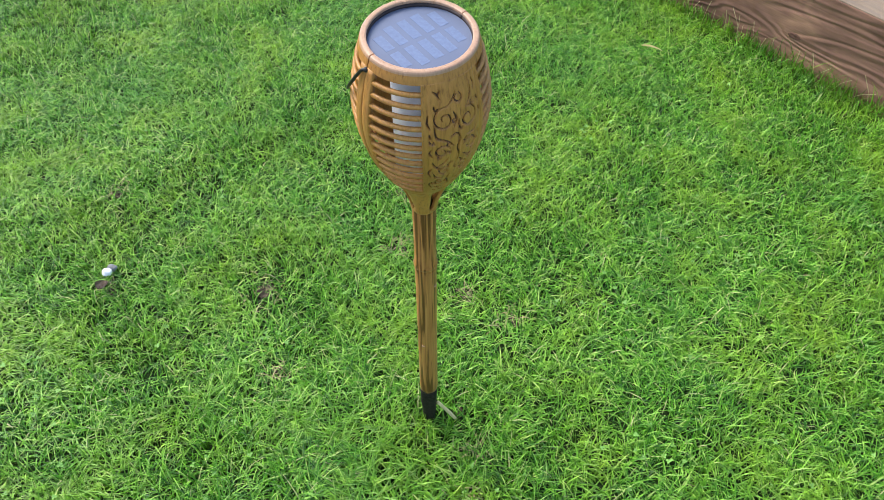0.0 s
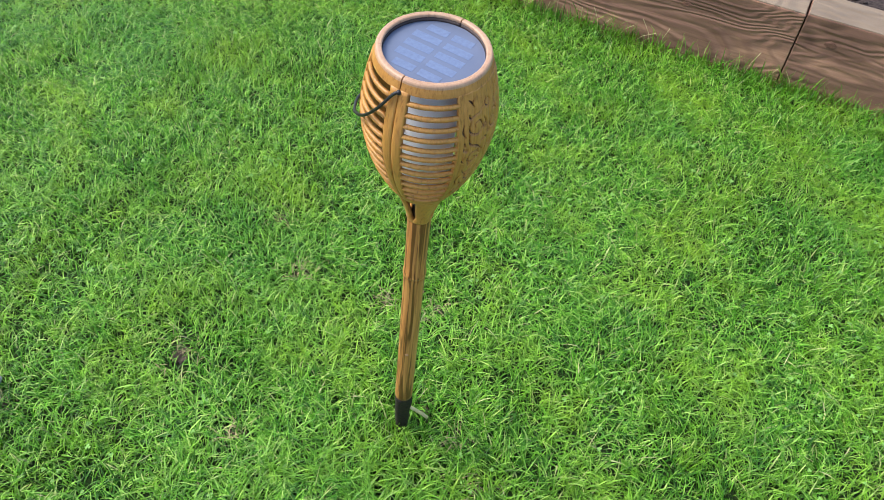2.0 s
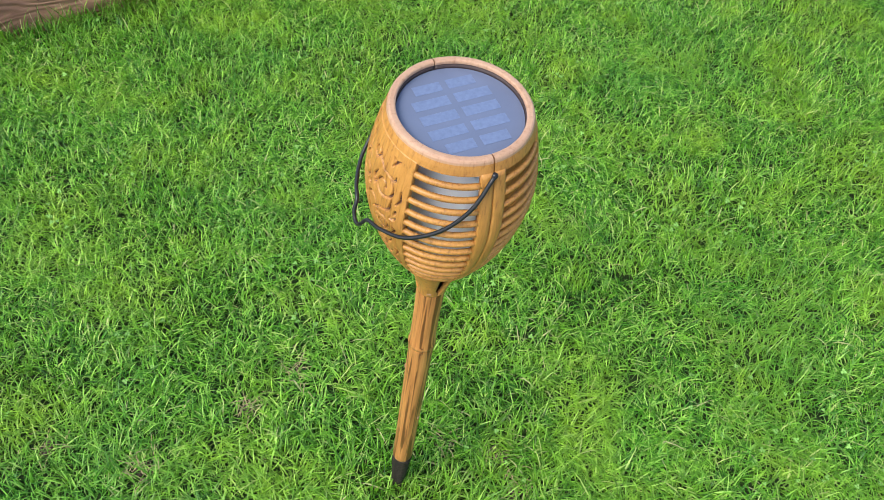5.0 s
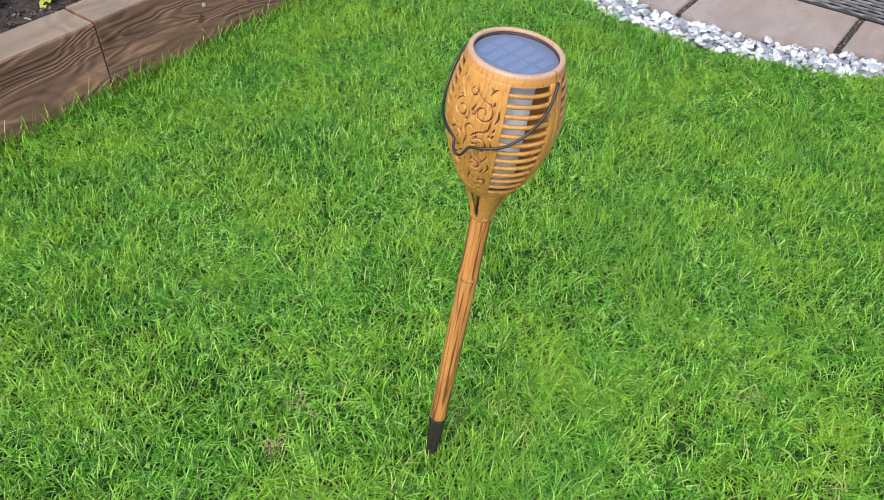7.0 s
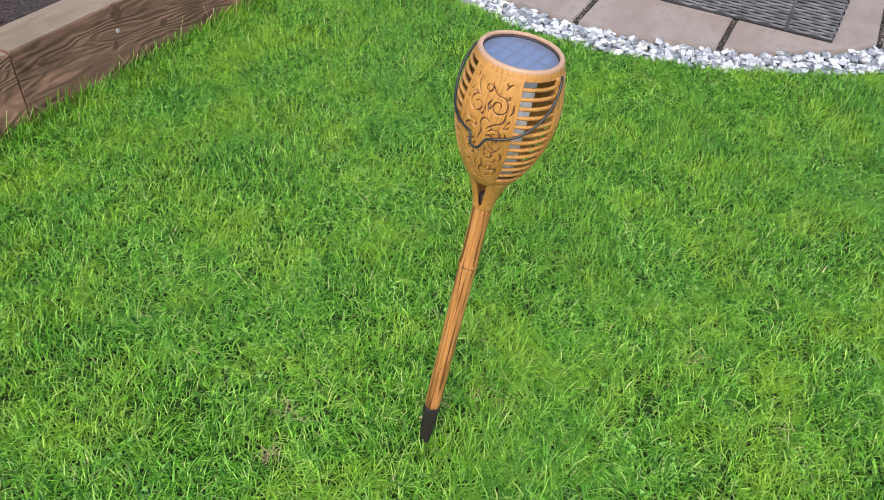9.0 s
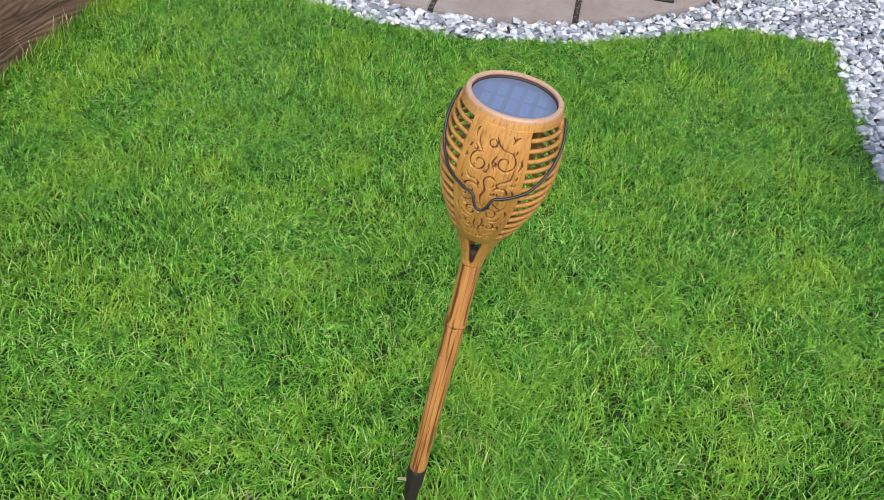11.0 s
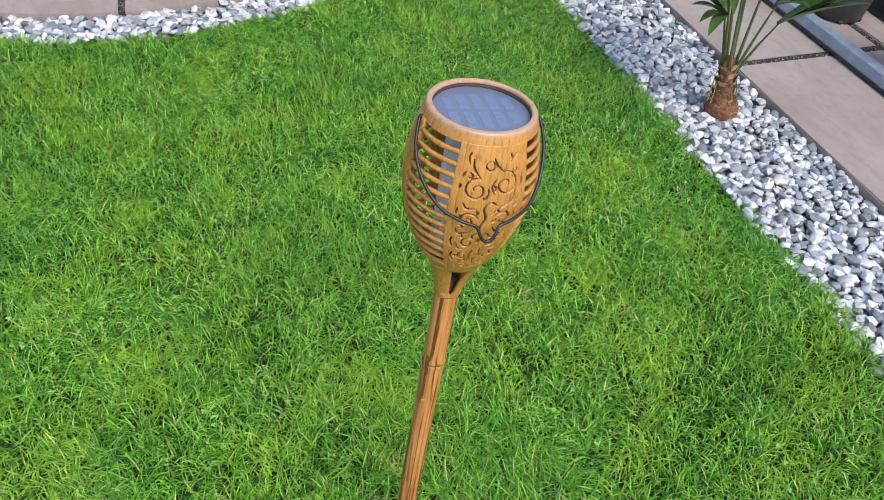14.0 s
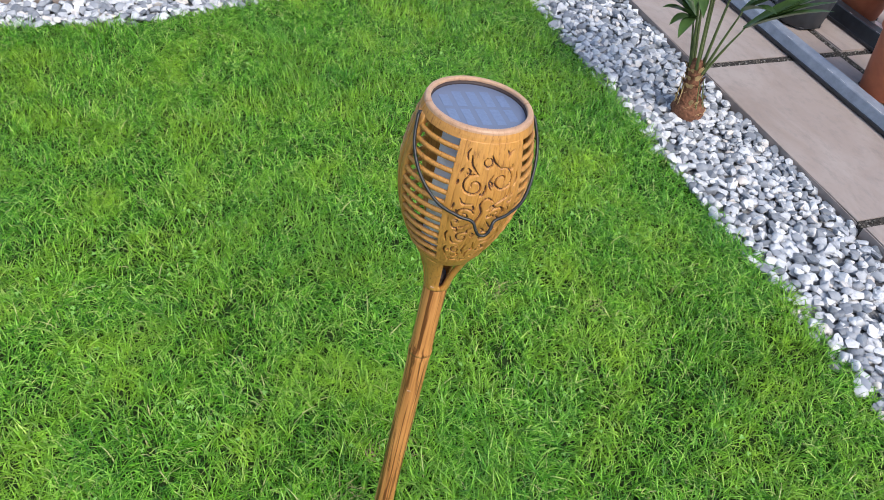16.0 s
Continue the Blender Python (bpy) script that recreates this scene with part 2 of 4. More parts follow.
BEDLEAF = plain("shrub_leaf_green", (0.1, 0.19, 0.04), 0.45, 0.4, 0.35, 20)
LIMELEAF = plain("lime_shrub_leaf", (0.36, 0.42, 0.06), 0.45, 0.4, 0.25, 20)
LABEL = plain("pale_pink_plastic", (0.75, 0.55, 0.52), 0.5, 0.4, 0.05)
CLOVER = plain("clover_leaf_green", (0.19, 0.39, 0.075), 0.5, 0.3, 0.3, 30)
DULLLEAF = plain("dull_dead_leaf", (0.2, 0.145, 0.11), 0.7, 0.3, 0.3)
WHITE = plain("white_pebble", (0.82, 0.82, 0.8), 0.5, 0.4, 0.06)


# ---------------------------------------------------------------- mesh helpers
def part(name, bm, material, parent=None, label="", smooth=False):
    """Link a bmesh as one mesh object, under a thing or a part."""
    me = bpy.data.meshes.new(name)
    bmesh.ops.recalc_face_normals(bm, faces=bm.faces)
    bm.to_mesh(me)
    bm.free()
    for m in (material if isinstance(material, (list, tuple)) else [material]):
        me.materials.append(m)
    if smooth:
        me.polygons.foreach_set("use_smooth", [True] * len(me.polygons))
    ob = new(name, me)
    if parent is not None:
        ob.parent = parent
    return tagged(ob, label) if label else ob


def thing(name, m, label, category, group="", kind=""):
    ob = new(name)
    ob.empty_display_size = 0.05
    ob.matrix_basis = m
    return tagged(ob, label, category, group, kind)


def raw(name, verts, faces, material, parent=None, smooth=False):
    me = bpy.data.meshes.new(name)
    me.from_pydata(verts, [], faces)
    me.materials.append(material)
    if smooth:
        me.polygons.foreach_set("use_smooth", [True] * len(me.polygons))
    ob = new(name, me)
    if parent is not None:
        ob.parent = parent
    return ob


def box(bm, lo, hi, bevel=0.0, segments=2):
    r = bmesh.ops.create_cube(bm, size=1.0)
    c = [(a + b) / 2 for a, b in zip(lo, hi)]
    d = [b - a for a, b in zip(lo, hi)]
    for v in r["verts"]:
        v.co = Vector([c[i] + v.co[i] * d[i] for i in range(3)])
    if bevel:
        es = {e for v in r["verts"] for e in v.link_edges}
        bmesh.ops.bevel(bm, geom=list(es), offset=bevel, segments=segments, affect="EDGES", profile=0.6)
    return bm


def lathe(bm, profile, n=48, a0=0.0, a1=2 * math.pi, closed=False):
    """Turn a list of (radius, z) round z; closed joins the profile's end to its start."""
    full = abs(a1 - a0 - 2 * math.pi) < 1e-6
    rows = []
    for i in range(n if full else n + 1):
        a = a0 + (a1 - a0) * i / n
        rows.append([bm.verts.new((r * math.cos(a), r * math.sin(a), z)) for r, z in profile])
    m = len(profile)
    for i in range(n):
        p, q = rows[i], rows[(i + 1) % len(rows)]
        for j in range(m if closed else m - 1):
            k = (j + 1) % m
            bm.faces.new((p[j], q[j], q[k], p[k]))
    if not full and closed:
        bm.faces.new(rows[0])
        bm.faces.new(rows[-1][::-1])
    return bm


def tube(bm, pts, radius, n=8):
    """A round bar along points; radius a number or one for each point."""
    rs = radius if isinstance(radius, (list, tuple)) else [radius] * len(pts)
    pts = [Vector(p) for p in pts]
    up = Vector((0.13, 0.21, 0.97))
    rings = []
    for i, p in enumerate(pts):
        d = (pts[min(i + 1, len(pts) - 1)] - pts[max(i - 1, 0)]).normalized()
        side = d.cross(up)
        if side.length < 1e-3:
            side = d.cross(Vector((1, 0, 0)))
        side.normalize()
        up = side.cross(d).normalized()
        rings.append([bm.verts.new(p + rs[i] * (math.cos(a) * side + math.sin(a) * up)) for a in [2 * math.pi * k / n for k in range(n)]])
    for a, b in zip(rings, rings[1:]):
        for k in range(n):
            bm.faces.new((a[k], a[(k + 1) % n], b[(k + 1) % n], b[k]))
    bm.faces.new(rings[0][::-1])
    bm.faces.new(rings[-1])
    return bm


def smooth_line(pts, steps=8):
    """Catmull-Rom through the points."""
    p = [Vector(q) for q in pts]
    p = [2 * p[0] - p[1]] + p + [2 * p[-1] - p[-2]]
    out = []
    for i in range(1, len(p) - 2):
        for k in range(steps):
            t = k / steps
            out.append(0.5 * (2 * p[i] + (p[i + 1] - p[i - 1]) * t + (2 * p[i - 1] - 5 * p[i] + 4 * p[i + 1] - p[i + 2]) * t * t
                              + (3 * p[i] - p[i - 1] - 3 * p[i + 1] + p[i + 2]) * t ** 3))
    return out + [p[-2]]


def field(seed, cell, x, y):
    """Smooth value noise from 0 to 1 over the plan, for arrays."""
    g = np.random.RandomState(seed).rand(64, 64)
    u, v = x / cell + 500.0, y / cell + 500.0
    i, j = np.floor(u).astype(int), np.floor(v).astype(int)
    f, h = u - i, v - j
    f, h = f * f * (3 - 2 * f), h * h * (3 - 2 * h)
    a, b = g[i % 64, j % 64], g[(i + 1) % 64, j % 64]
    c, d = g[i % 64, (j + 1) % 64], g[(i + 1) % 64, (j + 1) % 64]
    return (a * (1 - f) + b * f) * (1 - h) + (c * (1 - f) + d * f) * h


# ---------------------------------------------------------------- the plan
SOIL_Z = -0.022
TIMBER_Y, TIMBER_TOP, TIMBER_DEEP, TIMBER_JOINT = 1.435, 0.195, 0.135, 0.386
LAWN_SOUTH, SLAB_SOUTH = -1.05, -1.376
PATIO_X, PATIO_Y, PATIO_R, LAWN_R = 3.13, 0.35, 1.288, 1.42
SLAB_Z = 0.004


def on_lawn(x, y):
    """Where the grass grows, for arrays."""
    wob = 0.012 * (field(5, 0.11, x, y) - 0.5)
    inside = (y > LAWN_SOUTH + wob) & (y < TIMBER_Y) & (x < 2.11 + wob)
    return inside & (np.hypot(x - PATIO_X, y - PATIO_Y) > LAWN_R + wob)


def on_gravel(x, y):
    strip = (y > SLAB_SOUTH + 0.002) & (y < LAWN_SOUTH + 0.02)
    curve = (np.hypot(x - PATIO_X, y - PATIO_Y) > PATIO_R + 0.008) & (y >= LAWN_SOUTH) & (y < TIMBER_Y - 0.02) & (x > 1.5)
    return strip | (curve & ~on_lawn(x + 0.02, y) & ~on_lawn(x, y))


# ground: one sheet to the horizon
bm = bmesh.new()
xs = [-900, -60, -12, -4, 4, 12, 60, 900]
grid = [[bm.verts.new((x, y, SOIL_Z - 0.012)) for x in xs] for y in xs]
for j in range(len(xs) - 1):
    for i in range(len(xs) - 1):
        bm.faces.new((grid[j][i], grid[j][i + 1], grid[j + 1][i + 1], grid[j + 1][i]))
ground = tagged(part("ground", bm, SOIL), "dark garden soil under and round the lawn", "ground", kind="structure")

# the lawn's own earth, gently uneven
bm = bmesh.new()
nx, ny = 150, 80
gx, gy = np.meshgrid(np.linspace(-3.4, 2.14, nx), np.linspace(LAWN_SOUTH - 0.01, TIMBER_Y, ny))
gz = SOIL_Z - 0.004 + 0.012 * (field(3, 0.35, gx, gy) - 0.5)
keep = on_lawn(gx - 0.02, gy)
vs = [[bm.verts.new((gx[j, i], gy[j, i], gz[j, i])) for i in range(nx)] for j in range(ny)]
for j in range(ny - 1):
    for i in range(nx - 1):
        if keep[j, i] and keep[j + 1, i] and keep[j, i + 1] and keep[j + 1, i + 1]:
            bm.faces.new((vs[j][i], vs[j][i + 1], vs[j + 1][i + 1], vs[j + 1][i]))
bmesh.ops.delete(bm, geom=[v for v in bm.verts if not v.link_faces], context="VERTS")
lawn_soil = tagged(part("lawn_soil", bm, SOIL, smooth=True), "dark earth and thatch between the grass blades", "soil", kind="structure")

# ---------------------------------------------------------------- timber edging
def sleeper(x0, x1, drop):
    ob = thing("timber_sleeper", pose((x0 + x1) / 2, TIMBER_Y, -drop), "brown-stained timber sleeper edging a raised bed, its top weathered pale", "timber edging", "sleepers round the bed")
    h = (x1 - x0) / 2 - 0.0015
    bm = bmesh.new()
    box(bm, (-h, 0, -0.06), (h, TIMBER_DEEP, TIMBER_TOP - 0.003), 0.003, 2)
    part("body", bm, TIMBER, ob)
    bm = bmesh.new()
    box(bm, (-h + 0.002, 0.003, TIMBER_TOP - 0.004), (h - 0.002, TIMBER_DEEP - 0.002, TIMBER_TOP), 0.0012, 1)
    part("top_face", bm, TIMBERTOP, ob, "sun-bleached unstained top of the sleeper")
    return ob


def add_knot(ob, x, z, rx, rz):
    bm = bmesh.new()
    n = 18
    c = bm.verts.new((x, -0.001, z))
    rnd = random.Random(int(x * 1000))
    rings = []
    for k, y in ((0.45, -0.0018), (0.8, -0.0012), (1.0, 0.001)):
        rings.append([bm.verts.new((x + rx * k * math.cos(a) * rnd.uniform(0.85, 1.15), y, z + rz * k * math.sin(a) * rnd.uniform(0.85, 1.15)))
                      for a in [2 * math.pi * i / n for i in range(n)]])
    for i in range(n):
        bm.faces.new((c, rings[0][i], rings[0][(i + 1) % n]))
        for a, b in zip(rings, rings[1:]):
            bm.faces.new((a[i], b[i], b[(i + 1) % n], a[(i + 1) % n]))
    part("knot", bm, KNOT, ob, "dark knot in the timber")


west_sleeper = sleeper(TIMBER_JOINT - 2.4, TIMBER_JOINT, 0.004)
east_sleeper = sleeper(TIMBER_JOINT, TIMBER_JOINT + 2.4, 0.0)
far_sleeper = sleeper(TIMBER_JOINT - 4.8, TIMBER_JOINT - 2.4, 0.012)
ex = TIMBER_JOINT + 1.2
add_knot(east_sleeper, 0.745 - ex, 0.165, 0.022, 0.03)
add_knot(east_sleeper, 0.72 - ex, 0.075, 0.013, 0.016)
add_knot(east_sleeper, 0.92 - ex, 0.07, 0.018, 0.014)
add_knot(east_sleeper, 1.03 - ex, 0.13, 0.013, 0.026)
add_knot(east_sleeper, 0.47 - ex, 0.13, 0.017, 0.011)
wx = TIMBER_JOINT - 1.2
add_knot(west_sleeper, 0.09 - wx, 0.13, 0.016, 0.007)
add_knot(west_sleeper, -0.22 - wx, 0.06, 0.02, 0.009)
add_knot(west_sleeper, -0.55 - wx, 0.1, 0.014, 0.01)
# small round disc standing for a pale, squarish patch on the timber
bm = bmesh.new()
lathe(bm, [(0.0001, -0.002), (0.0058, -0.0022), (0.0066, -0.001), (0.0066, 0.004)], 16)
bmesh.ops.rotate(bm, verts=bm.verts, matrix=Matrix.Rotation(radians(-90), 3, "X"), cent=(0, 0, 0))
bmesh.ops.translate(bm, verts=bm.verts, vec=(0.74 - ex, 0, 0.112))
part("pale_patch", bm, PALE_PATCH, east_sleeper, "small pale patch on the sleeper's face")

# the raised bed behind
bm = bmesh.new()
nx, ny = 90, 26
rnd = np.random.RandomState(4)
gx, gy = np.meshgrid(np.linspace(-4.3, 2.7, nx), np.linspace(TIMBER_Y + TIMBER_DEEP, TIMBER_Y + 1.5, ny))
gz = 0.15 + 0.05 * (field(8, 0.3, gx, gy) - 0.5) + 0.02 * rnd.rand(ny, nx)
vs = [[bm.verts.new((gx[j, i], gy[j, i], gz[j, i])) for i in range(nx)] for j in range(ny)]
for j in range(ny - 1):
    for i in range(nx - 1):
        bm.faces.new((vs[j][i], vs[j][i + 1], vs[j + 1][i + 1], vs[j + 1][i]))
back = [bm.verts.new((gx[-1, i], gy[-1, i] + 0.01, SOIL_Z - 0.01)) for i in range(nx)]
for i in range(nx - 1):
    bm.faces.new((vs[-1][i], vs[-1][i + 1], back[i + 1], back[i]))
tagged(part("bed_soil", bm, BARK, smooth=True), "dark crumbly soil of the raised bed", "soil", kind="structure")
rnd = np.random.RandomState(12)
verts, faces = [], []
for k in range(5200):
    x, y = rnd.uniform(-1.4, 1.8), TIMBER_Y + TIMBER_DEEP + 0.01 + rnd.rand() ** 1.4 * 0.7
    l, w, h = rnd.uniform(0.003, 0.01), rnd.uniform(0.0016, 0.0045), rnd.uniform(0.001, 0.003)
    m = pose(x, y, 0.158 + rnd.uniform(0, 0.02), rnd.uniform(-30, 30), rnd.uniform(-30, 30), rnd.uniform(0, 360))
    b = len(verts)
    verts += [tuple(m @ Vector((sx * l * rnd.uniform(0.7, 1), sy * w, sz * h))) for sx in (-1, 1) for sy in (-1, 1) for sz in (-1, 1)]
    faces += [tuple(b + i for i in f) for f in ((0, 1, 3, 2), (4, 6, 7, 5), (0, 4, 5, 1), (2, 3, 7, 6), (0, 2, 6, 4), (1, 5, 7, 3))]
tagged(raw("bark_chips", verts, faces, CHIP), "dark bark chips scattered over the bed", "mulch", kind="stuff")


def leaf_blade(bm, base, direction, length, width, droop, fold=0.25, n=6):
    """A pointed folded leaf with a midrib."""
    d = Vector(direction).normalized()
    side = d.cross(Vector((0, 0, 1)))
    side = side.normalized() if side.length > 1e-3 else Vector((1, 0, 0))
    up = side.cross(d)
    rows = []
    for i in range(n + 1):
        t = i / n
        w = width * (math.sin(math.pi * min(1, 0.12 + 0.88 * t)) ** 0.8) * 0.5 if i < n else 0.0004
        c = Vector(base) + d * length * t + Vector((0, 0, -1)) * droop * length * t * t
        rows.append([bm.verts.new(c - side * w + up * fold * w), bm.verts.new(c), bm.verts.new(c + side * w + up * fold * w)])
    for a, b in zip(rows, rows[1:]):
        bm.faces.new((a[0], a[1], b[1], b[0]))
        bm.faces.new((a[1], a[2], b[2], b[1]))


def bed_plant(x, y, material, seed, label, size):
    rnd = random.Random(seed)
    ob = thing("bed_plant", pose(x, y, 0.15), label, "garden plant", "plants in the bed")
    bm = bmesh.new()
    for k in range(4):
        a = rnd.uniform(0, 6.28)
        tube(bm, [(0, 0, 0), (0.02 * math.cos(a), 0.02 * math.sin(a), 0.04), (0.05 * math.cos(a), 0.05 * math.sin(a), 0.09)], [0.003, 0.0025, 0.0015], 6)
    part("stems", bm, PALMSTEM, ob)
    for k in range(13):
        a = rnd.uniform(0, 6.28)
        bm = bmesh.new()
        leaf_blade(bm, (0.03 * math.cos(a), 0.03 * math.sin(a), rnd.uniform(0.02, 0.09)), (math.cos(a), math.sin(a), rnd.uniform(0.2, 0.9)),
                   size * rnd.uniform(0.7, 1.2), size * 0.4, 0.5)
        part("leaf", bm, material, ob, "", True)
    return ob


bed_plant(0.24, 1.81, BEDLEAF, 1, "green shrub leaves in the dark bed soil", 0.08)
bed_plant(0.4, 1.85, BEDLEAF, 2, "green shrub leaves in the dark bed soil", 0.08)
bed_plant(0.425, 1.715, LIMELEAF, 3, "lime-green leafy plant in the dark bed soil", 0.055)

# ---------------------------------------------------------------- paving
def slab_mesh(bm, poly, z0, z1, bevel=0.004):
    a = [bm.verts.new((x, y, z0)) for x, y in poly]
    b = [bm.verts.new((x, y, z1)) for x, y in poly]
    n = len(poly)
    bm.faces.new(a[::-1])
    top = bm.faces.new(b)
    for i in range(n):
        bm.faces.new((a[i], a[(i + 1) % n], b[(i + 1) % n], b[i]))
    bmesh.ops.bevel(bm, geom=list(top.edges), offset=bevel, segments=2, affect="EDGES")
    return bm


JOINT = 0.0105
pave_rnd = random.Random(9)
bm = bmesh.new()
box(bm, (-1.6, -4.2, SOIL_Z - 0.008), (4.4, SLAB_SOUTH - 0.004, 0.0))
south_patio = tagged(part("patio", bm, MORTAR), "buff sandstone patio with dark open joints beside the gravel", "patio", kind="structure")
slab_rows = [-1.376, -1.942, -2.45, -2.95]
slab_cols = [-0.99, -0.27, 0.45, 1.193, 1.905, 2.63, 3.35]
for r in range(3):
    for c in range(6):
        x0, x1, y1, y0 = slab_cols[c] + JOINT, slab_cols[c + 1] - JOINT, slab_rows[r] - (JOINT if r else 0), slab_rows[r + 1] + JOINT
        j = lambda: pave_rnd.uniform(-0.003, 0.003)
        poly = [(x0 + j(), y0 + j()), ((x0 + x1) / 2, y0 + j()), (x1 + j(), y0 + j()), (x1 + j(), y1 + j()), ((x0 + x1) / 2, y1 + j()), (x0 + j(), y1 + j())]
        part("slab", slab_mesh(bmesh.new(), poly, -0.03, SLAB_Z + pave_rnd.uniform(-0.002, 0.002)), SLAB, south_patio)

bm = bmesh.new()
n = 96
disc = [bm.verts.new((PATIO_X + (PATIO_R - 0.004) * math.cos(2 * math.pi * i / n), PATIO_Y + (PATIO_R - 0.004) * math.sin(2 * math.pi * i / n), -0.002)) for i in range(n)]
low = [bm.verts.new((v.co.x, v.co.y, SOIL_Z - 0.008)) for v in disc]
bm.faces.new(disc)
for i in range(n):
    bm.faces.new((disc[i], low[i], low[(i + 1) % n], disc[(i + 1) % n]))
round_patio = tagged(part("round_patio", bm, MORTAR), "round buff sandstone patio cut to a curve against white gravel", "patio", kind="structure")
round_rows = [-0.93, -0.63, -0.13, 0.37, 0.87, 1.37, 1.65]
for r in range(len(round_rows) - 1):
    y0, y1 = round_rows[r] + JOINT, round_rows[r + 1] - JOINT
    edge = lambda y: math.sqrt(max(0.0, PATIO_R ** 2 - (y - PATIO_Y) ** 2))
    left = [(PATIO_X - edge(y0 + (y1 - y0) * k / 10), y0 + (y1 - y0) * k / 10) for k in range(11)]
    cut = 2.62 + 0.2 * (r % 2)
    z = SLAB_Z + pave_rnd.uniform(-0.002, 0.002)
    part("slab", slab_mesh(bmesh.new(), [(cut - JOINT, y0)] + left + [(cut - JOINT, y1)], -0.03, z), SLAB, round_patio)
    right = [(PATIO_X + edge(y0 + (y1 - y0) * k / 10), y0 + (y1 - y0) * k / 10) for k in range(11)]
    part("slab", slab_mesh(bmesh.new(), [(cut + JOINT, y1), (cut + JOINT, y0)] + right, -0.03, z), SLAB, round_patio)

# crumbs of grit in the open joints
rnd = np.random.RandomState(31)
runs = [(slab_cols[c], slab_rows[r], slab_cols[c], slab_rows[r + 1]) for c in range(1, 6) for r in range(3)]
runs += [(0.0, slab_rows[r], 3.0, slab_rows[r]) for r in (1, 2)]
runs += [(PATIO_X - math.sqrt(PATIO_R ** 2 - (y - PATIO_Y) ** 2), y, 2.6, y) for y in round_rows[1:-1]]
verts, faces = [], []
for ax, ay, bx, by in runs:
    for k in range(int(math.hypot(bx - ax, by - ay) * 420)):
        t, off = rnd.rand(), rnd.randn() * JOINT * 0.42
        px, py = (ax + (bx - ax) * t + (off if ax == bx else 0), ay + (by - ay) * t + (0 if ax == bx else off))
        l, w, h = rnd.uniform(0.0012, 0.0034), rnd.uniform(0.001, 0.0026), rnd.uniform(0.0008, 0.0018)
        m = pose(px, py, 0.0005 + rnd.uniform(0, 0.0015), rnd.uniform(-30, 30), rnd.uniform(-30, 30), rnd.uniform(0, 360))
        b = len(verts)
        verts += [tuple(m @ Vector((sx * l * rnd.uniform(0.7, 1), sy * w, sz * h))) for sx in (-1, 1) for sy in (-1, 1) for sz in (-1, 1)]
        faces += [tuple(b + i for i in f) for f in ((0, 1, 3, 2), (4, 6, 7, 5), (0, 4, 5, 1), (2, 3, 7, 6), (0, 2, 6, 4), (1, 5, 7, 3))]
tagged(raw("joint_grit", verts, faces, GRITCHIP), "dark crumbly grit filling the paving joints", "grit", kind="stuff")

# ---------------------------------------------------------------- woven garden seat on the round patio
def rattan_seat():
    x0, x1, y0, y1, h = 2.2, 2.86, -0.47, 0.75, 0.36
    ob = thing("rattan_seat", pose(0, 0, SLAB_Z), "grey woven synthetic rattan garden seat base on the patio", "garden seat")
    bm = bmesh.new()
    box(bm, (x0 + 0.008, y0 + 0.008, 0.012), (x1, y1, h - 0.012), 0.006)
    part("carcass", bm, RATTANBACK, ob)
    rnd = random.Random(3)
    # flat strands woven over uprights, front face and end face
    pitch, up = 0.0105, 0.042
    for face in range(2):
        length = (y1 - y0) if face == 0 else (x1 - x0)
        for i in range(int((h - 0.02) / pitch)):
            z = 0.014 + i * pitch
            bm = bmesh.new()
            n = int(length / up * 4)
            rows = []
            for k in range(n + 1):
                s = length * k / n
                out = 0.0035 + 0.0032 * math.sin(math.pi * s / up + (i % 2) * math.pi) + rnd.uniform(-0.0006, 0.0006)
                for dz, do in ((-0.0042, 0.0), (0.0, 0.0018), (0.0042, 0.0)):
                    o = out + do
                    rows.append(bm.verts.new((x0 - o, y0 + s, z + dz) if face == 0 else (x0 + s, y0 - o, z + dz)))
            for k in range(n):
                for d in range(2):
                    bm.faces.new((rows[k * 3 + d], rows[k * 3 + d + 1], rows[k * 3 + 3 + d + 1], rows[k * 3 + 3 + d]))
            part("strand", bm, RATTAN, ob, "", True)
        for k in range(1, int(length / up)):
            bm = bmesh.new()
            s = k * up
            box(bm, (x0 - 0.0035, y0 + s - 0.0016, 0.01) if face == 0 else (x0 + s - 0.0016, y0 - 0.0035, 0.01),
                (x0 + 0.006, y0 + s + 0.0016, h - 0.01) if face == 0 else (x0 + s + 0.0016, y0 + 0.006, h - 0.01))
            part("upright", bm, RATTANBACK, ob)
    for y in (y0 + 0.16, y0 + 0.74):
        bm = bmesh.new()
        tube(bm, [(x0 - 0.006, y, 0.006), (x0 - 0.006, y, h - 0.01)], 0.006, 8)
        part("seam_cord", bm, RATTAN, ob, "", True)
    bm = bmesh.new()
    tube(bm, [(x0, y1, 0.006), (x0, y0, 0.006), (x1, y0, 0.006)], 0.0075, 8)
    part("bottom_rail", bm, RATTANBACK, ob, "", True)
    bm = bmesh.new()
    box(bm, (x0 - 0.008, y0 - 0.008, h - 0.014), (x1, y1, h), 0.005)
    part("top_frame", bm, RATTAN, ob)
    for fx, fy in ((x0 + 0.05, y0 + 0.05), (x0 + 0.05, y1 - 0.05), (x1 - 0.05, y0 + 0.05), (x1 - 0.05, y1 - 0.05)):
        bm = bmesh.new()
        box(bm, (fx - 0.02, fy - 0.02, 0.0), (fx + 0.02, fy + 0.02, 0.016), 0.003)
        part("foot", bm, RATTANBACK, ob)


rattan_seat()

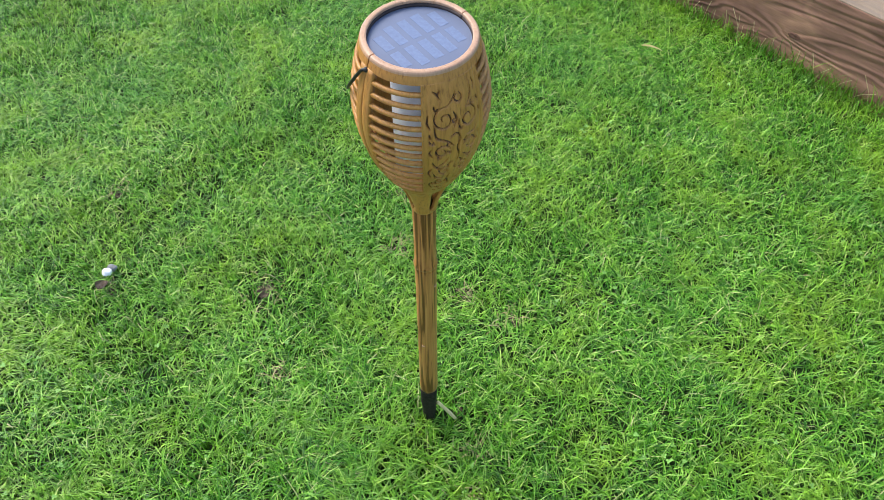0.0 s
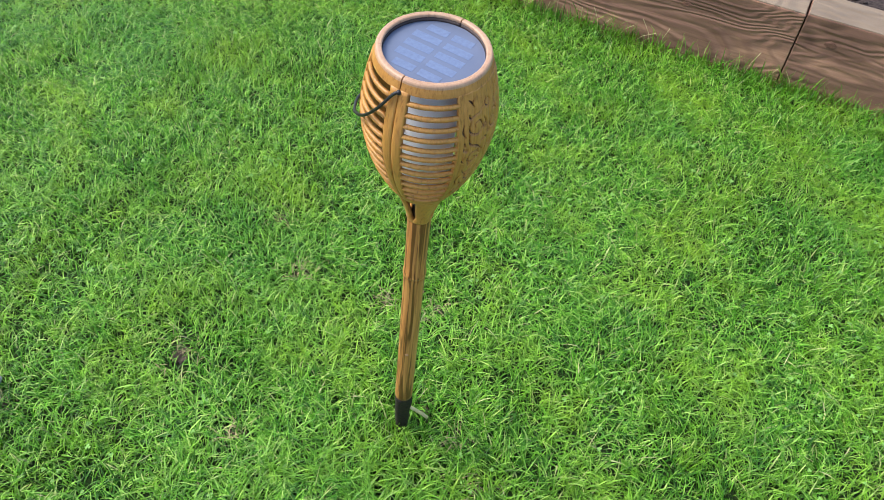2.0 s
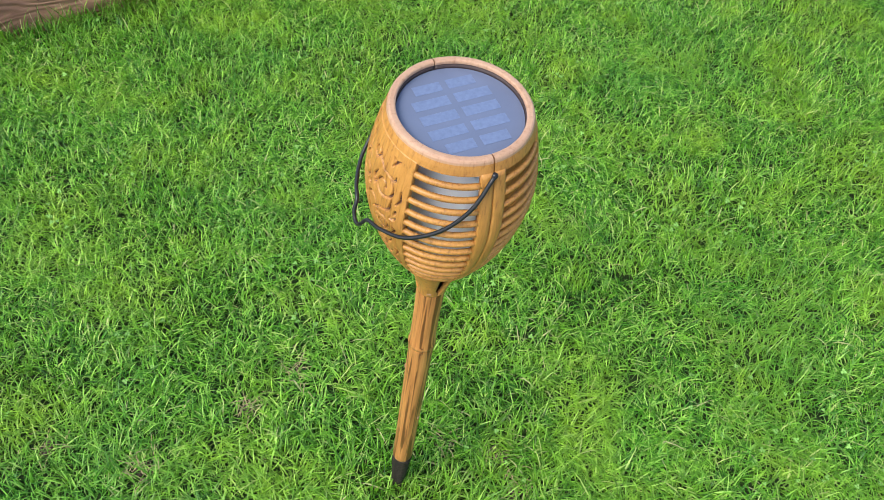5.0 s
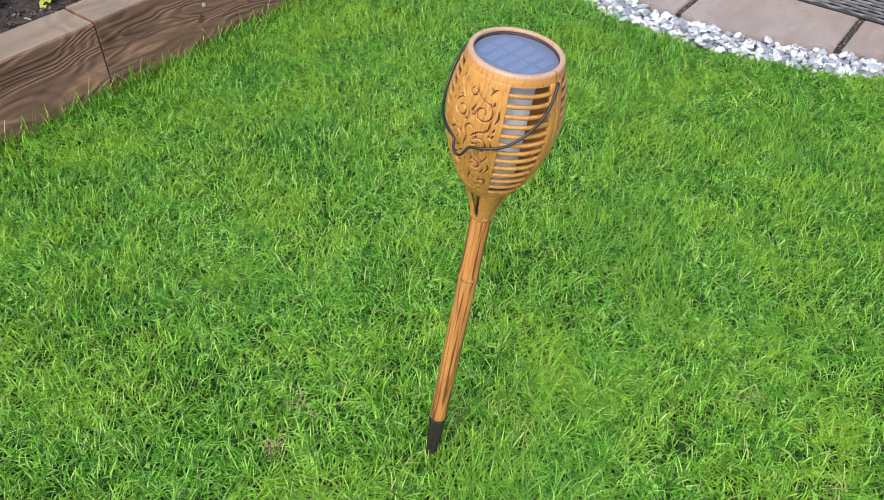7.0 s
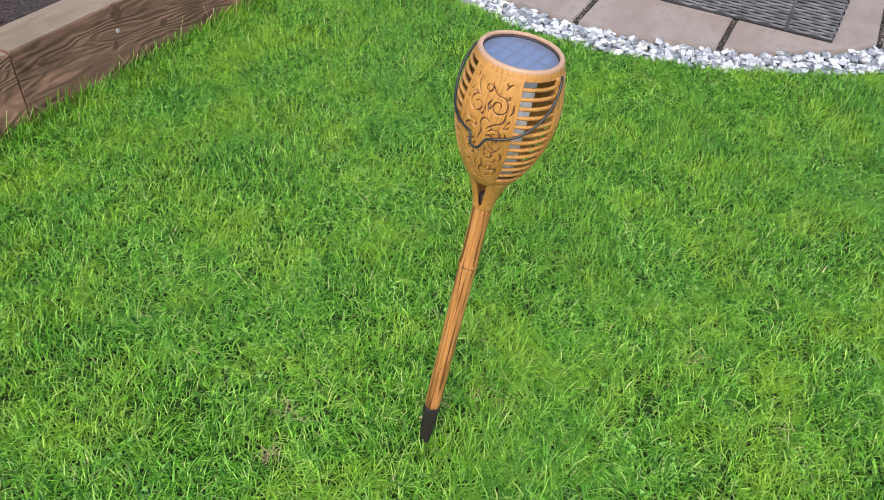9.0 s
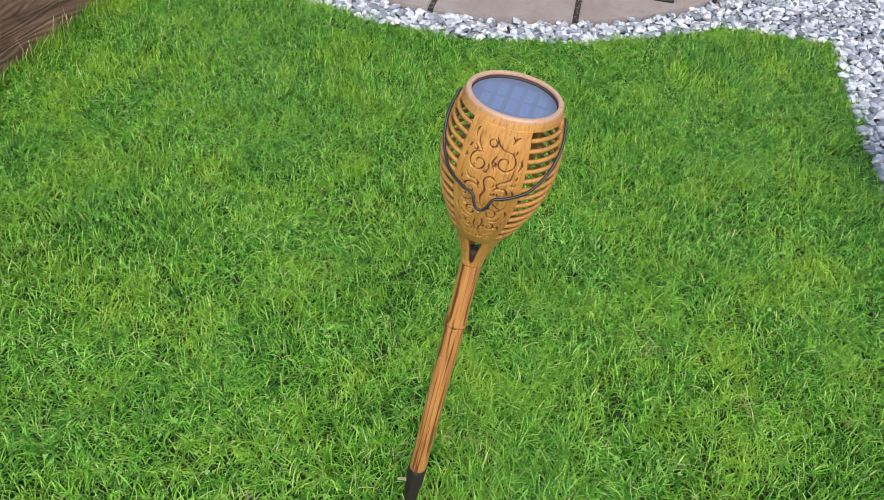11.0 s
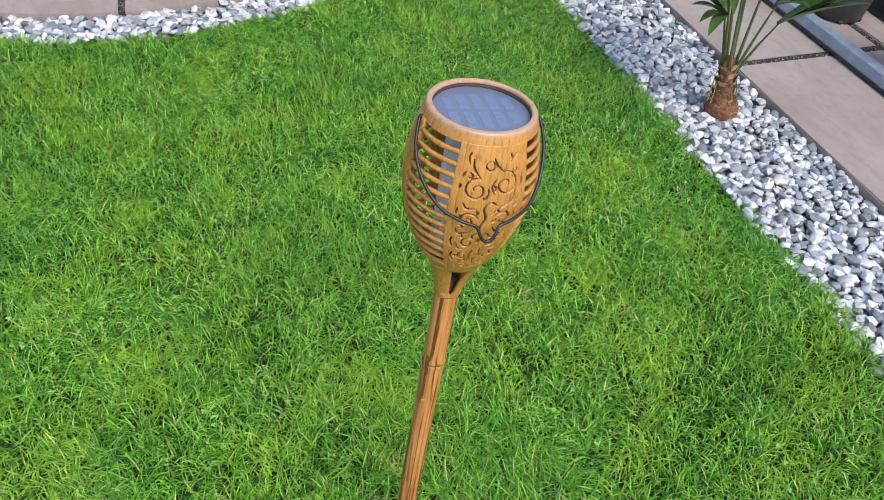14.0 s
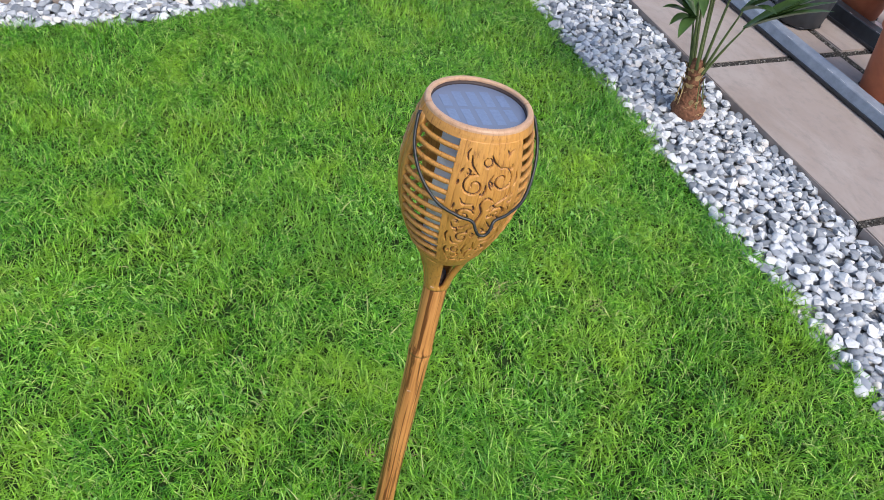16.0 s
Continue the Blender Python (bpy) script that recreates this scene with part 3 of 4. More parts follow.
# ---------------------------------------------------------------- rails and pots on the south patio
def rail(name, x0, x1, y, w, h, material, label):
    ob = thing(name, pose((x0 + x1) / 2, y, SLAB_Z + 0.002), label, "metal rail", "rails on the patio")
    l = (x1 - x0) / 2
    bm = bmesh.new()
    section = [(-w / 2, 0), (-w / 2, h - 0.004), (-w / 2 + 0.004, h), (w / 2 - 0.015, h), (w / 2 - 0.011, h - 0.0025), (w / 2, 0.012), (w / 2, 0)]
    a, b = [bm.verts.new((-l, p, q)) for p, q in section], [bm.verts.new((l, p, q)) for p, q in section]
    bm.faces.new(a)
    bm.faces.new(b[::-1])
    for i in range(len(section)):
        j = (i + 1) % len(section)
        bm.faces.new((a[i], b[i], b[j], a[j]))
    part("bar", bm, material, ob)
    rnd = random.Random(int(-y * 100))
    for k in range(26 if material is RAIL else 8):
        c, t = rnd.uniform(-l + 0.05, l - 0.05), rnd.uniform(0.006, 0.03)
        bm = bmesh.new()
        box(bm, (c - t, w / 2 - 0.0155, h - 0.0008), (c + t, w / 2 - 0.0155 + rnd.uniform(0.001, 0.0025), h + 0.0003))
        part("paint_chip", bm, SCUFF, ob, "pale scuff along the rail's edge")
    bm = bmesh.new()
    box(bm, (-l + 0.002, w / 2 - 0.001, 0.002), (l - 0.002, w / 2 + 0.006, 0.012), 0.002)
    part("base_lip", bm, BLACKRAIL, ob, "dark lower lip of the rail")
    return ob


rail("grey_rail", 0.1, 2.35, -1.762, 0.054, 0.04, RAIL, "scuffed blue-grey painted rail lying on the paving")
rail("black_rail", 0.1, 2.35, -2.095, 0.05, 0.055, BLACKRAIL, "black rail lying on the paving behind the pots")


def pot(x, y, r, h, material, label, flip=False):
    ob = thing("plant_pot", pose(x, y, SLAB_Z + 0.002), label, "plant pot", "pots on the patio")
    bm = bmesh.new()
    lathe(bm, [(0.0005, 0.004), (r * 0.66, 0.0), (r * 0.72, 0.004), (r * 0.92, h * 0.84), (r * 0.92, h * 0.845), (r, h * 0.85), (r * 1.02, h),
               (r * 0.96, h), (r * 0.9, h * 0.84), (r * 0.68, 0.012), (0.0005, 0.012)], 40)
    part("pot_wall", bm, material, ob, "", True)
    bm = bmesh.new()
    lathe(bm, [(0.0005, h * 0.86), (r * 0.5, h * 0.875), (r * 0.88, h * 0.85), (r * 0.85, h * 0.8)], 32)
    part("compost", bm, BARK, ob, "", True)
    for k in range(6):
        bm = bmesh.new()
        a = k * math.pi / 3
        box(bm, (-0.008, -0.004, 0.001), (0.008, 0.004, 0.008), 0.001, 1)
        bmesh.ops.transform(bm, verts=bm.verts, matrix=Matrix.Rotation(a, 4, "Z") @ Matrix.Translation((0, r * 0.715, 0)))
        part("drain_notch", bm, BLACKRAIL, ob)
    return ob


pot(1.425, -1.94, 0.112, 0.19, GREYPOT, "dark grey plastic plant pot on the paving")
tag_pot = pot(0.955, -1.905, 0.1, 0.24, TERRA, "terracotta-coloured plastic plant pot between two rails, with a label")
bm = bmesh.new()
box(bm, (0.062, 0.062, 0.19), (0.1, 0.066, 0.198), 0.001, 1)
part("label_tag", bm, LABEL, tag_pot, "pale pink plastic plant label")
pot(1.44, -2.225, 0.1, 0.17, TERRA, "terracotta-coloured plastic pot behind the black rail")
pot(1.19, -2.24, 0.112, 0.2, TERRA, "tall terracotta-coloured pot behind the black rail")

# ---------------------------------------------------------------- young fan palm in the gravel
def palm():
    ob = thing("fan_palm", pose(0.985, -1.205, -0.01, -6.4, 6.4, 0), "young green fan palm with a fibrous brown base in white gravel", "palm")
    rnd = random.Random(21)
    bm = bmesh.new()
    prof = [(0.002, -0.02), (0.036, -0.014), (0.045, 0.004), (0.046, 0.02), (0.041, 0.036), (0.030, 0.05), (0.023, 0.062), (0.0215, 0.085), (0.0225, 0.1), (0.0195, 0.103), (0.0195, 0.125), (0.021, 0.146), (0.0185, 0.149), (0.017, 0.165), (0.003, 0.172)]
    lathe(bm, prof, 36)
    for v in bm.verts:
        k = noise.noise(v.co * 45) * 0.006 + noise.noise(v.co * 140) * 0.002
        d = Vector((v.co.x, v.co.y, 0))
        if d.length > 0.004:
            v.co += d.normalized() * k
    part("trunk", bm, FIBRE, ob, "bulbous fibrous brown palm base", True)
    for k in range(8):
        bm = bmesh.new()
        a, z0 = rnd.uniform(0, 6.28), rnd.uniform(0.015, 0.04)
        r0 = 0.046 - z0 * 0.22
        pts = [(r0 * math.cos(a), r0 * math.sin(a), z0), (0.036 * math.cos(a + 0.1), 0.036 * math.sin(a + 0.1), z0 + 0.035),
               (0.028 * math.cos(a + 0.15), 0.028 * math.sin(a + 0.15), z0 + 0.075 + rnd.uniform(0, 0.03))]
        tube(bm, smooth_line(pts, 4), [0.0034 * (1 - 0.09 * q) for q in range(9)], 6)
        part("sheath", bm, (SHOOT, PALMSTEM, FIBRE)[k % 3], ob, "", True)
    # ragged cut leaf bases standing in two rings round the stem
    for ring, (z0, r0) in enumerate(((0.09, 0.0225), (0.136, 0.0205), (0.112, 0.02), (0.045, 0.036))):
        for k in range(13):
            bm = bmesh.new()
            a = (k + 0.4 * ring + rnd.uniform(-0.3, 0.3)) * 2 * math.pi / 13
            d = Vector((math.cos(a), math.sin(a), 0))
            leaf_blade(bm, d * r0 + Vector((0, 0, z0)), d * 0.42 + Vector((0, 0, 1)), rnd.uniform(0.016, 0.032), 0.014, 0.15, 0.3, 4)
            part("leaf_stub", bm, SHOOT if (k + ring) % 3 else FIBRE, ob, "torn tan stub of an old leaf", True)
    for k in range(40):
        bm = bmesh.new()
        a, z0 = rnd.uniform(0, 6.28), rnd.uniform(0.0, 0.16)
        r0 = float(np.interp(z0, [0, 0.02, 0.036, 0.05, 0.062, 0.16], [0.046, 0.047, 0.042, 0.031, 0.024, 0.021]))
        e = rnd.uniform(-0.9, 0.9)
        tube(bm, [(r0 * math.cos(a), r0 * math.sin(a), z0), ((r0 + 0.004) * math.cos(a + 0.5 * e), (r0 + 0.004) * math.sin(a + 0.5 * e), z0 + rnd.uniform(-0.006, 0.012)),
                  ((r0 + 0.002) * math.cos(a + e), (r0 + 0.002) * math.sin(a + e), z0 + rnd.uniform(-0.01, 0.012))], 0.0007, 4)
        part("fibre", bm, SHOOT if k % 2 else FIBRE, ob)
    bm = bmesh.new()
    leaf_blade(bm, (0.03, -0.03, 0.06), (0.35, -0.55, -0.6), 0.085, 0.028, 0.1)
    part("dry_sheath", bm, STRAW, ob, "curled dry ochre sheath at the palm's foot", True)
    # petioles, each with a fan: heading, tilt outward, length, fan radius, fan opening
    fans = [(48, 6, 0.175, 0.17, 150), (62, 3, 0.27, 0.22, 170), (228, 29, 0.185, 0.27, 36), (215, 20, 0.23, 0.22, 80), (-60, 6, 0.34, 0.24, 170),
            (150, 7, 0.35, 0.24, 170), (-10, 6, 0.33, 0.22, 160), (-100, 12, 0.33, 0.22, 160)]
    for head, tilt, length, fan, opening in fans:
        a, ti = radians(head), radians(tilt)
        d = Vector((math.cos(a) * math.sin(ti), math.sin(a) * math.sin(ti), math.cos(ti)))
        base = Vector((0.012 * math.cos(a), 0.012 * math.sin(a), 0.11))
        hub = base + d * length
        bm = bmesh.new()
        tube(bm, smooth_line([base, base + d * length * 0.5 + Vector((0, 0, 0.006)), hub], 4), [0.005 - 0.0028 * i / 8 for i in range(9)], 7)
        petiole = part("petiole", bm, PALMSTEM, ob, "", True)
        out = Vector((math.cos(a), math.sin(a), 0))
        fdir = (d * 0.8 + out * 0.5).normalized()
        side = fdir.cross(Vector((0, 0, 1)))
        side = side.normalized() if side.length > 0.05 else Vector((-math.sin(a), math.cos(a), 0))
        count = max(5, int(opening / 14))
        for k in range(count):
            t = (k / (count - 1) - 0.5) * radians(opening)
            ray = (fdir * math.cos(t) + side * math.sin(t)).normalized()
            bm = bmesh.new()
            leaf_blade(bm, hub, ray, fan * (0.72 + 0.28 * math.cos(t)) * rnd.uniform(0.92, 1.05), 0.032, 0.14 + 0.12 * abs(math.sin(t)), 0.55, 7)
            part("leaflet", bm, PALMLEAF, petiole, "", True)
    return ob


palm()

# ---------------------------------------------------------------- the solar torch
AXIS = Vector((0.042, -0.071, 0.774)).normalized()
zx = AXIS
xx = (Vector((1, 0, 0)) - AXIS * AXIS.x).normalized()
yy = zx.cross(xx)
TORCH = Matrix((xx, yy, zx)).transposed().to_4x4() @ Matrix.Rotation(radians(-4.5), 4, "Z")
torch = thing("solar_torch", TORCH, "bamboo-look solar garden torch with slatted lantern head, stuck in lawn", "solar torch light")

PROFILE = [(0.580, 0.0236), (0.590, 0.0265), (0.600, 0.0318), (0.612, 0.0386), (0.628, 0.0465), (0.645, 0.0538), (0.665, 0.0597), (0.680, 0.0628), (0.694, 0.0648), (0.708, 0.0657),
           (0.722, 0.0648), (0.742, 0.0614), (0.757, 0.0580), (0.768, 0.0549), (0.779, 0.0514)]
PANELS = ((radians(180), radians(33), -1), (radians(-6), radians(29), 1))
SHELL_FOOT = 0.6105


def shell_r(s):
    return float(np.interp(s, [p[0] for p in PROFILE], [p[1] for p in PROFILE]))


def shell_smooth(s):
    return sum(shell_r(s + d) for d in (-0.009, -0.0045, 0, 0.0045, 0.009)) / 5 if 0.60 < s < 0.765 else shell_r(s)


def curved_plate(bm, a_of, s0, s1, thick, na, ns, radius=shell_smooth, ridge=None):
    """A bent plate: a_of(s) gives its two angles at height s; thick inward."""
    outer, inner = [], []
    for j in range(ns + 1):
        s = s0 + (s1 - s0) * j / ns
        a0, a1 = a_of(s)
        ro, ri = [], []
        for i in range(na + 1):
            u = i / na
            a = a0 + (a1 - a0) * u
            r = radius(s) + (ridge(u, s) if ridge else 0.0)
            ro.append(bm.verts.new((r * math.cos(a), r * math.sin(a), s)))
            q = max(radius(s) - thick, 0.001)
            ri.append(bm.verts.new((q * math.cos(a), q * math.sin(a), s)))
        outer.append(ro)
        inner.append(ri)
    for j in range(ns):
        for i in range(na):
            bm.faces.new((outer[j][i], outer[j][i + 1], outer[j + 1][i + 1], outer[j + 1][i]))
            bm.faces.new((inner[j][i + 1], inner[j][i], inner[j + 1][i], inner[j + 1][i + 1]))
        bm.faces.new((outer[j][0], outer[j + 1][0], inner[j + 1][0], inner[j][0]))
        bm.faces.new((outer[j + 1][na], outer[j][na], inner[j][na], inner[j + 1][na]))
    for i in range(na):
        bm.faces.new((outer[0][i + 1], outer[0][i], inner[0][i], inner[0][i + 1]))
        bm.faces.new((outer[ns][i], outer[ns][i + 1], inner[ns][i + 1], inner[ns][i]))
    return bm


SEAMS = (radians(-90), radians(90))
# rim in two halves, a fine gap at each seam
for k, a in enumerate(SEAMS):
    bm = bmesh.new()
    lathe(bm, [(0.0555, 0.7675), (0.0543, 0.7720), (0.0529, 0.7757), (0.0514, 0.7757), (0.0500, 0.7715), (0.0504, 0.7675)], 56, a + 0.012, a + math.pi - 0.012, True)
    part("rim_band", bm, SHELL, torch, "bamboo-look band under the rim")
    bm = bmesh.new()
    lathe(bm, [(0.0531, 0.7755), (0.0527, 0.7775), (0.0518, 0.7788), (0.0506, 0.7793), (0.0479, 0.7793), (0.0469, 0.7787), (0.0466, 0.7775), (0.0471, 0.7745), (0.0504, 0.7745)],
          56, a + 0.012, a + math.pi - 0.012, True)
    part("rim_half", bm, RIM, torch, "glossy rim half, sky reflection put into its pinkish-brown colour")
    bm = bmesh.new()
    lathe(bm, [(0.0469, 0.7772), (0.0464, 0.7700), (0.0490, 0.7700), (0.0490, 0.7744), (0.0475, 0.7744)], 56, a + 0.004, a + math.pi - 0.004, True)
    part("inner_lip", bm, INNER, torch, "dark lip round the solar panel", True)
# solar panel with ten cells
bm = bmesh.new()
lathe(bm, [(0.0003, 0.7726), (0.03, 0.77255), (0.0463, 0.7724), (0.0463, 0.766), (0.0003, 0.766)], 64)
solar = part("solar_panel", bm, PANEL, torch, "grey-blue frosted solar panel recessed in the rim")
for row in (-1, 1):
    for c in range(5):
        bm = bmesh.new()
        y = (c - 2) * 0.0146
        w = 0.0278 if abs(c - 2) < 2 else 0.0215
        box(bm, (min(row * 0.0025, row * (w + 0.0025)), y - 0.0046, 0.7722), (max(row * 0.0025, row * (w + 0.0025)), y + 0.0046, 0.77275), 0.0001, 1)
        part("solar_cell", bm, CELL, solar, "blue solar cell")
bm = bmesh.new()
lathe(bm, [(0.0003, 0.766), (0.0488, 0.7655), (0.0488, 0.7645), (0.036, 0.762), (0.0003, 0.757)], 40)
part("lamp_housing", bm, INNER, torch, "dark plastic housing under the panel", True)
bm = bmesh.new()
lathe(bm, [(0.0003, 0.606), (0.024, 0.606), (0.0285, 0.611), (0.0285, 0.757), (0.0003, 0.757)], 40)
part("diffuser", bm, FROST, torch, "frosted white lamp tube inside the slats", True)
# bowl under the slats
bm = bmesh.new()
lathe(bm, [(0.0397, 0.6135), (0.0368, 0.6085), (0.0335, 0.6025), (0.0318, 0.6), (0.0275, 0.6005), (0.0300, 0.6055), (0.0345, 0.6135)], 56, closed=True)
part("bowl", bm, SHELL, torch, "", True)
bm = bmesh.new()
lathe(bm, [(0.0003, 0.608), (0.03, 0.608), (0.0285, 0.604), (0.0003, 0.599)], 40)
part("bowl_floor", bm, INNER, torch, "", True)

bm = bmesh.new()
lathe(bm, [(0.0003, 0.566), (0.0075, 0.5655), (0.009, 0.56), (0.0098, 0.534), (0.0003, 0.533)], 32)
part("neck_core", bm, INNER, torch, "dark core inside the neck", True)

# seam posts, each of two strips
for a in SEAMS:
    for sgn in (-1, 1):
        wide = lambda s: radians(6.3 + 3.2 * (s - 0.6) / 0.16)
        bm = bmesh.new()
        lo = lambda s, a=a, g=sgn: (a + g * 0.008, a + g * wide(s)) if g > 0 else (a - wide(s), a - 0.008)
        curved_plate(bm, lo, SHELL_FOOT - 0.001, 0.7685, 0.0045, 6, 40, ridge=lambda u, s: 0.0010 + 0.0007 * math.sin(math.pi * u))
        part("post", bm, SHELL, torch, "", True)

# slats
SLATS = 13
(west, west_half, _), (east, east_half, _) = PANELS
SPANS = ((SEAMS[0], 1, east - east_half + radians(2)), (SEAMS[0], -1, west - 2 * math.pi + west_half - radians(2)),
         (SEAMS[1], 1, west - west_half + radians(2)), (SEAMS[1], -1, east + east_half - radians(2)))
for seam, sgn, a1 in SPANS:
    for i in range(SLATS):
        s = 0.6165 + (0.7580 - 0.6165) * (i / (SLATS - 1)) ** 0.95
        a0 = seam + sgn * radians(5.5 + 3.2 * (s - 0.6) / 0.16)
        r = shell_smooth(s) - 0.0012
        bm = bmesh.new()
        n, rings = 12, []
        for k in range(n + 1):
            a = a0 + (a1 - a0) * k / n
            ring = []
            for q in range(8):
                b = 2 * math.pi * q / 8
                rr, zz = r + 0.0024 * math.cos(b), s + 0.0026 * math.sin(b)
                ring.append(bm.verts.new((rr * math.cos(a), rr * math.sin(a), zz)))
            rings.append(ring)
        for p, q in zip(rings, rings[1:]):
            for k in range(8):
                bm.faces.new((p[k], p[(k + 1) % 8], q[(k + 1) % 8], q[k]))
        bm.faces.new(rings[0])
        bm.faces.new(rings[-1][::-1])
        part("slat", bm, SHELL, torch, "", True)


# carved panels: scrolls cut into bamboo strips
def scroll(cx, cy, r0, r1, start, turn, n=60):
    """A spiral groove in millimetres: from radius r0 to r1 over turn degrees."""
    out = []
    for k in range(n):
        t = k / (n - 1)
        r = r0 + (r1 - r0) * t
        a = radians(start + turn * t)
        out.append((cx + r * math.cos(a), cy + r * math.sin(a), 0.75 + 0.75 * math.sin(math.pi * min(1, t * 1.15 + 0.05))))
    return out


def stroke(pts, w):
    line = smooth_line([(x, y, 0) for x, y in pts], 10)
    n = len(line)
    return [(p.x, p.y, w * (0.45 + 0.75 * math.sin(math.pi * k / (n - 1)))) for k, p in enumerate(line)]


def carving():
    cut = []
    cut += scroll(-13, 122, 13, 2.5, 75, 480) + stroke([(-9, 135), (-3, 140), (1, 147)], 1.2) + stroke([(-24, 118), (-22, 104), (-12, 98), (-4, 90)], 1.5)
    cut += scroll(4, 140, 4.2, 4.2, 110, 320, 30) + scroll(14, 116, 12, 2.5, 100, -470) + stroke([(12, 128), (19, 136), (21, 145)], 1.2)
    cut += stroke([(-17, 143), (-20, 148), (-24, 151)], 1.2) + stroke([(-19, 146), (-16, 151)], 1.0) + stroke([(24, 140), (26, 146), (24, 151)], 1.1)
    cut += stroke([(1, 104), (4, 96), (1, 86), (4, 74), (0, 60)], 1.4) + scroll(-16, 84, 9, 2, 20, 430) + scroll(17, 82, 9.5, 2, 160, -430)
    cut += stroke([(-8, 74), (-14, 66), (-22, 62), (-26, 70)], 1.3) + stroke([(9, 72), (16, 66), (24, 64), (27, 71)], 1.3) + stroke([(24, 102), (20, 96), (11, 97)], 1.2)
    cut += scroll(-11, 52, 8, 1.8, 60, 420) + scroll(12, 51, 8, 1.8, 120, -420) + stroke([(-24, 50), (-21, 42), (-13, 40)], 1.2) + stroke([(24, 50), (21, 42), (13, 40)], 1.2)
    cut += scroll(-15, 30, 6.5, 1.6, 80, 400) + scroll(14, 29, 6.5, 1.6, 100, -400) + stroke([(-3, 44), (-5, 34), (-1, 24), (-4, 14)], 1.3) + stroke([(4, 40), (6, 30), (3, 22)], 1.1)
    cut += stroke([(-20, 20), (-14, 16), (-9, 18)], 1.1) + stroke([(19, 19), (13, 15), (8, 17)], 1.1) + stroke([(-12, 9), (-6, 7), (-2, 10)], 1.0) + stroke([(12, 9), (6, 8)], 1.0)
    cut += stroke([(-27, 90), (-29, 84), (-26, 79)], 1.1) + stroke([(28, 95), (29, 88)], 1.2) + stroke([(29, 120), (30, 115)], 1.5) + stroke([(-29, 108), (-28, 103)], 1.2)
    cut += stroke([(-30, 128), (-31, 120), (-28, 114)], 1.3) + stroke([(-3, 128), (0, 120), (-3, 112)], 1.2) + stroke([(27, 132), (29, 127)], 1.3) + stroke([(3, 118), (2, 110)], 1.1)
    cut += stroke([(-8, 100), (-2, 104), (3, 101)], 1.2) + stroke([(-27, 60), (-30, 52), (-27, 44)], 1.3) + stroke([(28, 58), (30, 50), (27, 42)], 1.3) + stroke([(-26, 34), (-28, 26), (-24, 18)], 1.3)
    cut += stroke([(26, 34), (28, 26), (24, 18)], 1.3) + stroke([(-3, 66), (-8, 62), (-6, 57)], 1.2) + stroke([(5, 66), (9, 62), (8, 58)], 1.2) + stroke([(-22, 11), (-16, 8)], 1.1) + stroke([(22, 12), (17, 8)], 1.1)
    # leaf tips and tendrils between the scrolls
    for x, y, turn, size in ((-20, 131, 120, 7), (-4, 116, 60, 6), (20, 126, 70, 7), (6, 106, 110, 6), (-24, 96, 140, 7), (-12, 92, 20, 6), (10, 88, 80, 7), (26, 82, 100, 6),
                             (-6, 80, 130, 6), (-20, 74, 60, 6), (20, 72, 30, 6), (-18, 57, 110, 6), (2, 52, 80, 7), (19, 58, 60, 6), (-6, 28, 100, 6), (8, 18, 60, 6), (-22, 28, 130, 5), (22, 26, 50, 5),
                             (-14, 14, 40, 5), (1, 6, 90, 5), (15, 8, 120, 5)):
        c, q = math.cos(radians(turn)), math.sin(radians(turn))
        cut += stroke([(x, y), (x + size * 0.5 * c - size * 0.22 * q, y + size * 0.5 * q + size * 0.22 * c), (x + size * c, y + size * q)], 1.3)
        cut += stroke([(x, y), (x + size * 0.45 * c + size * 0.3 * q, y + size * 0.45 * q - size * 0.3 * c)], 0.9)
    cut = [(a, b, w * 0.68) for a, b, w in cut]
    return np.array(cut)


CUT = carving()


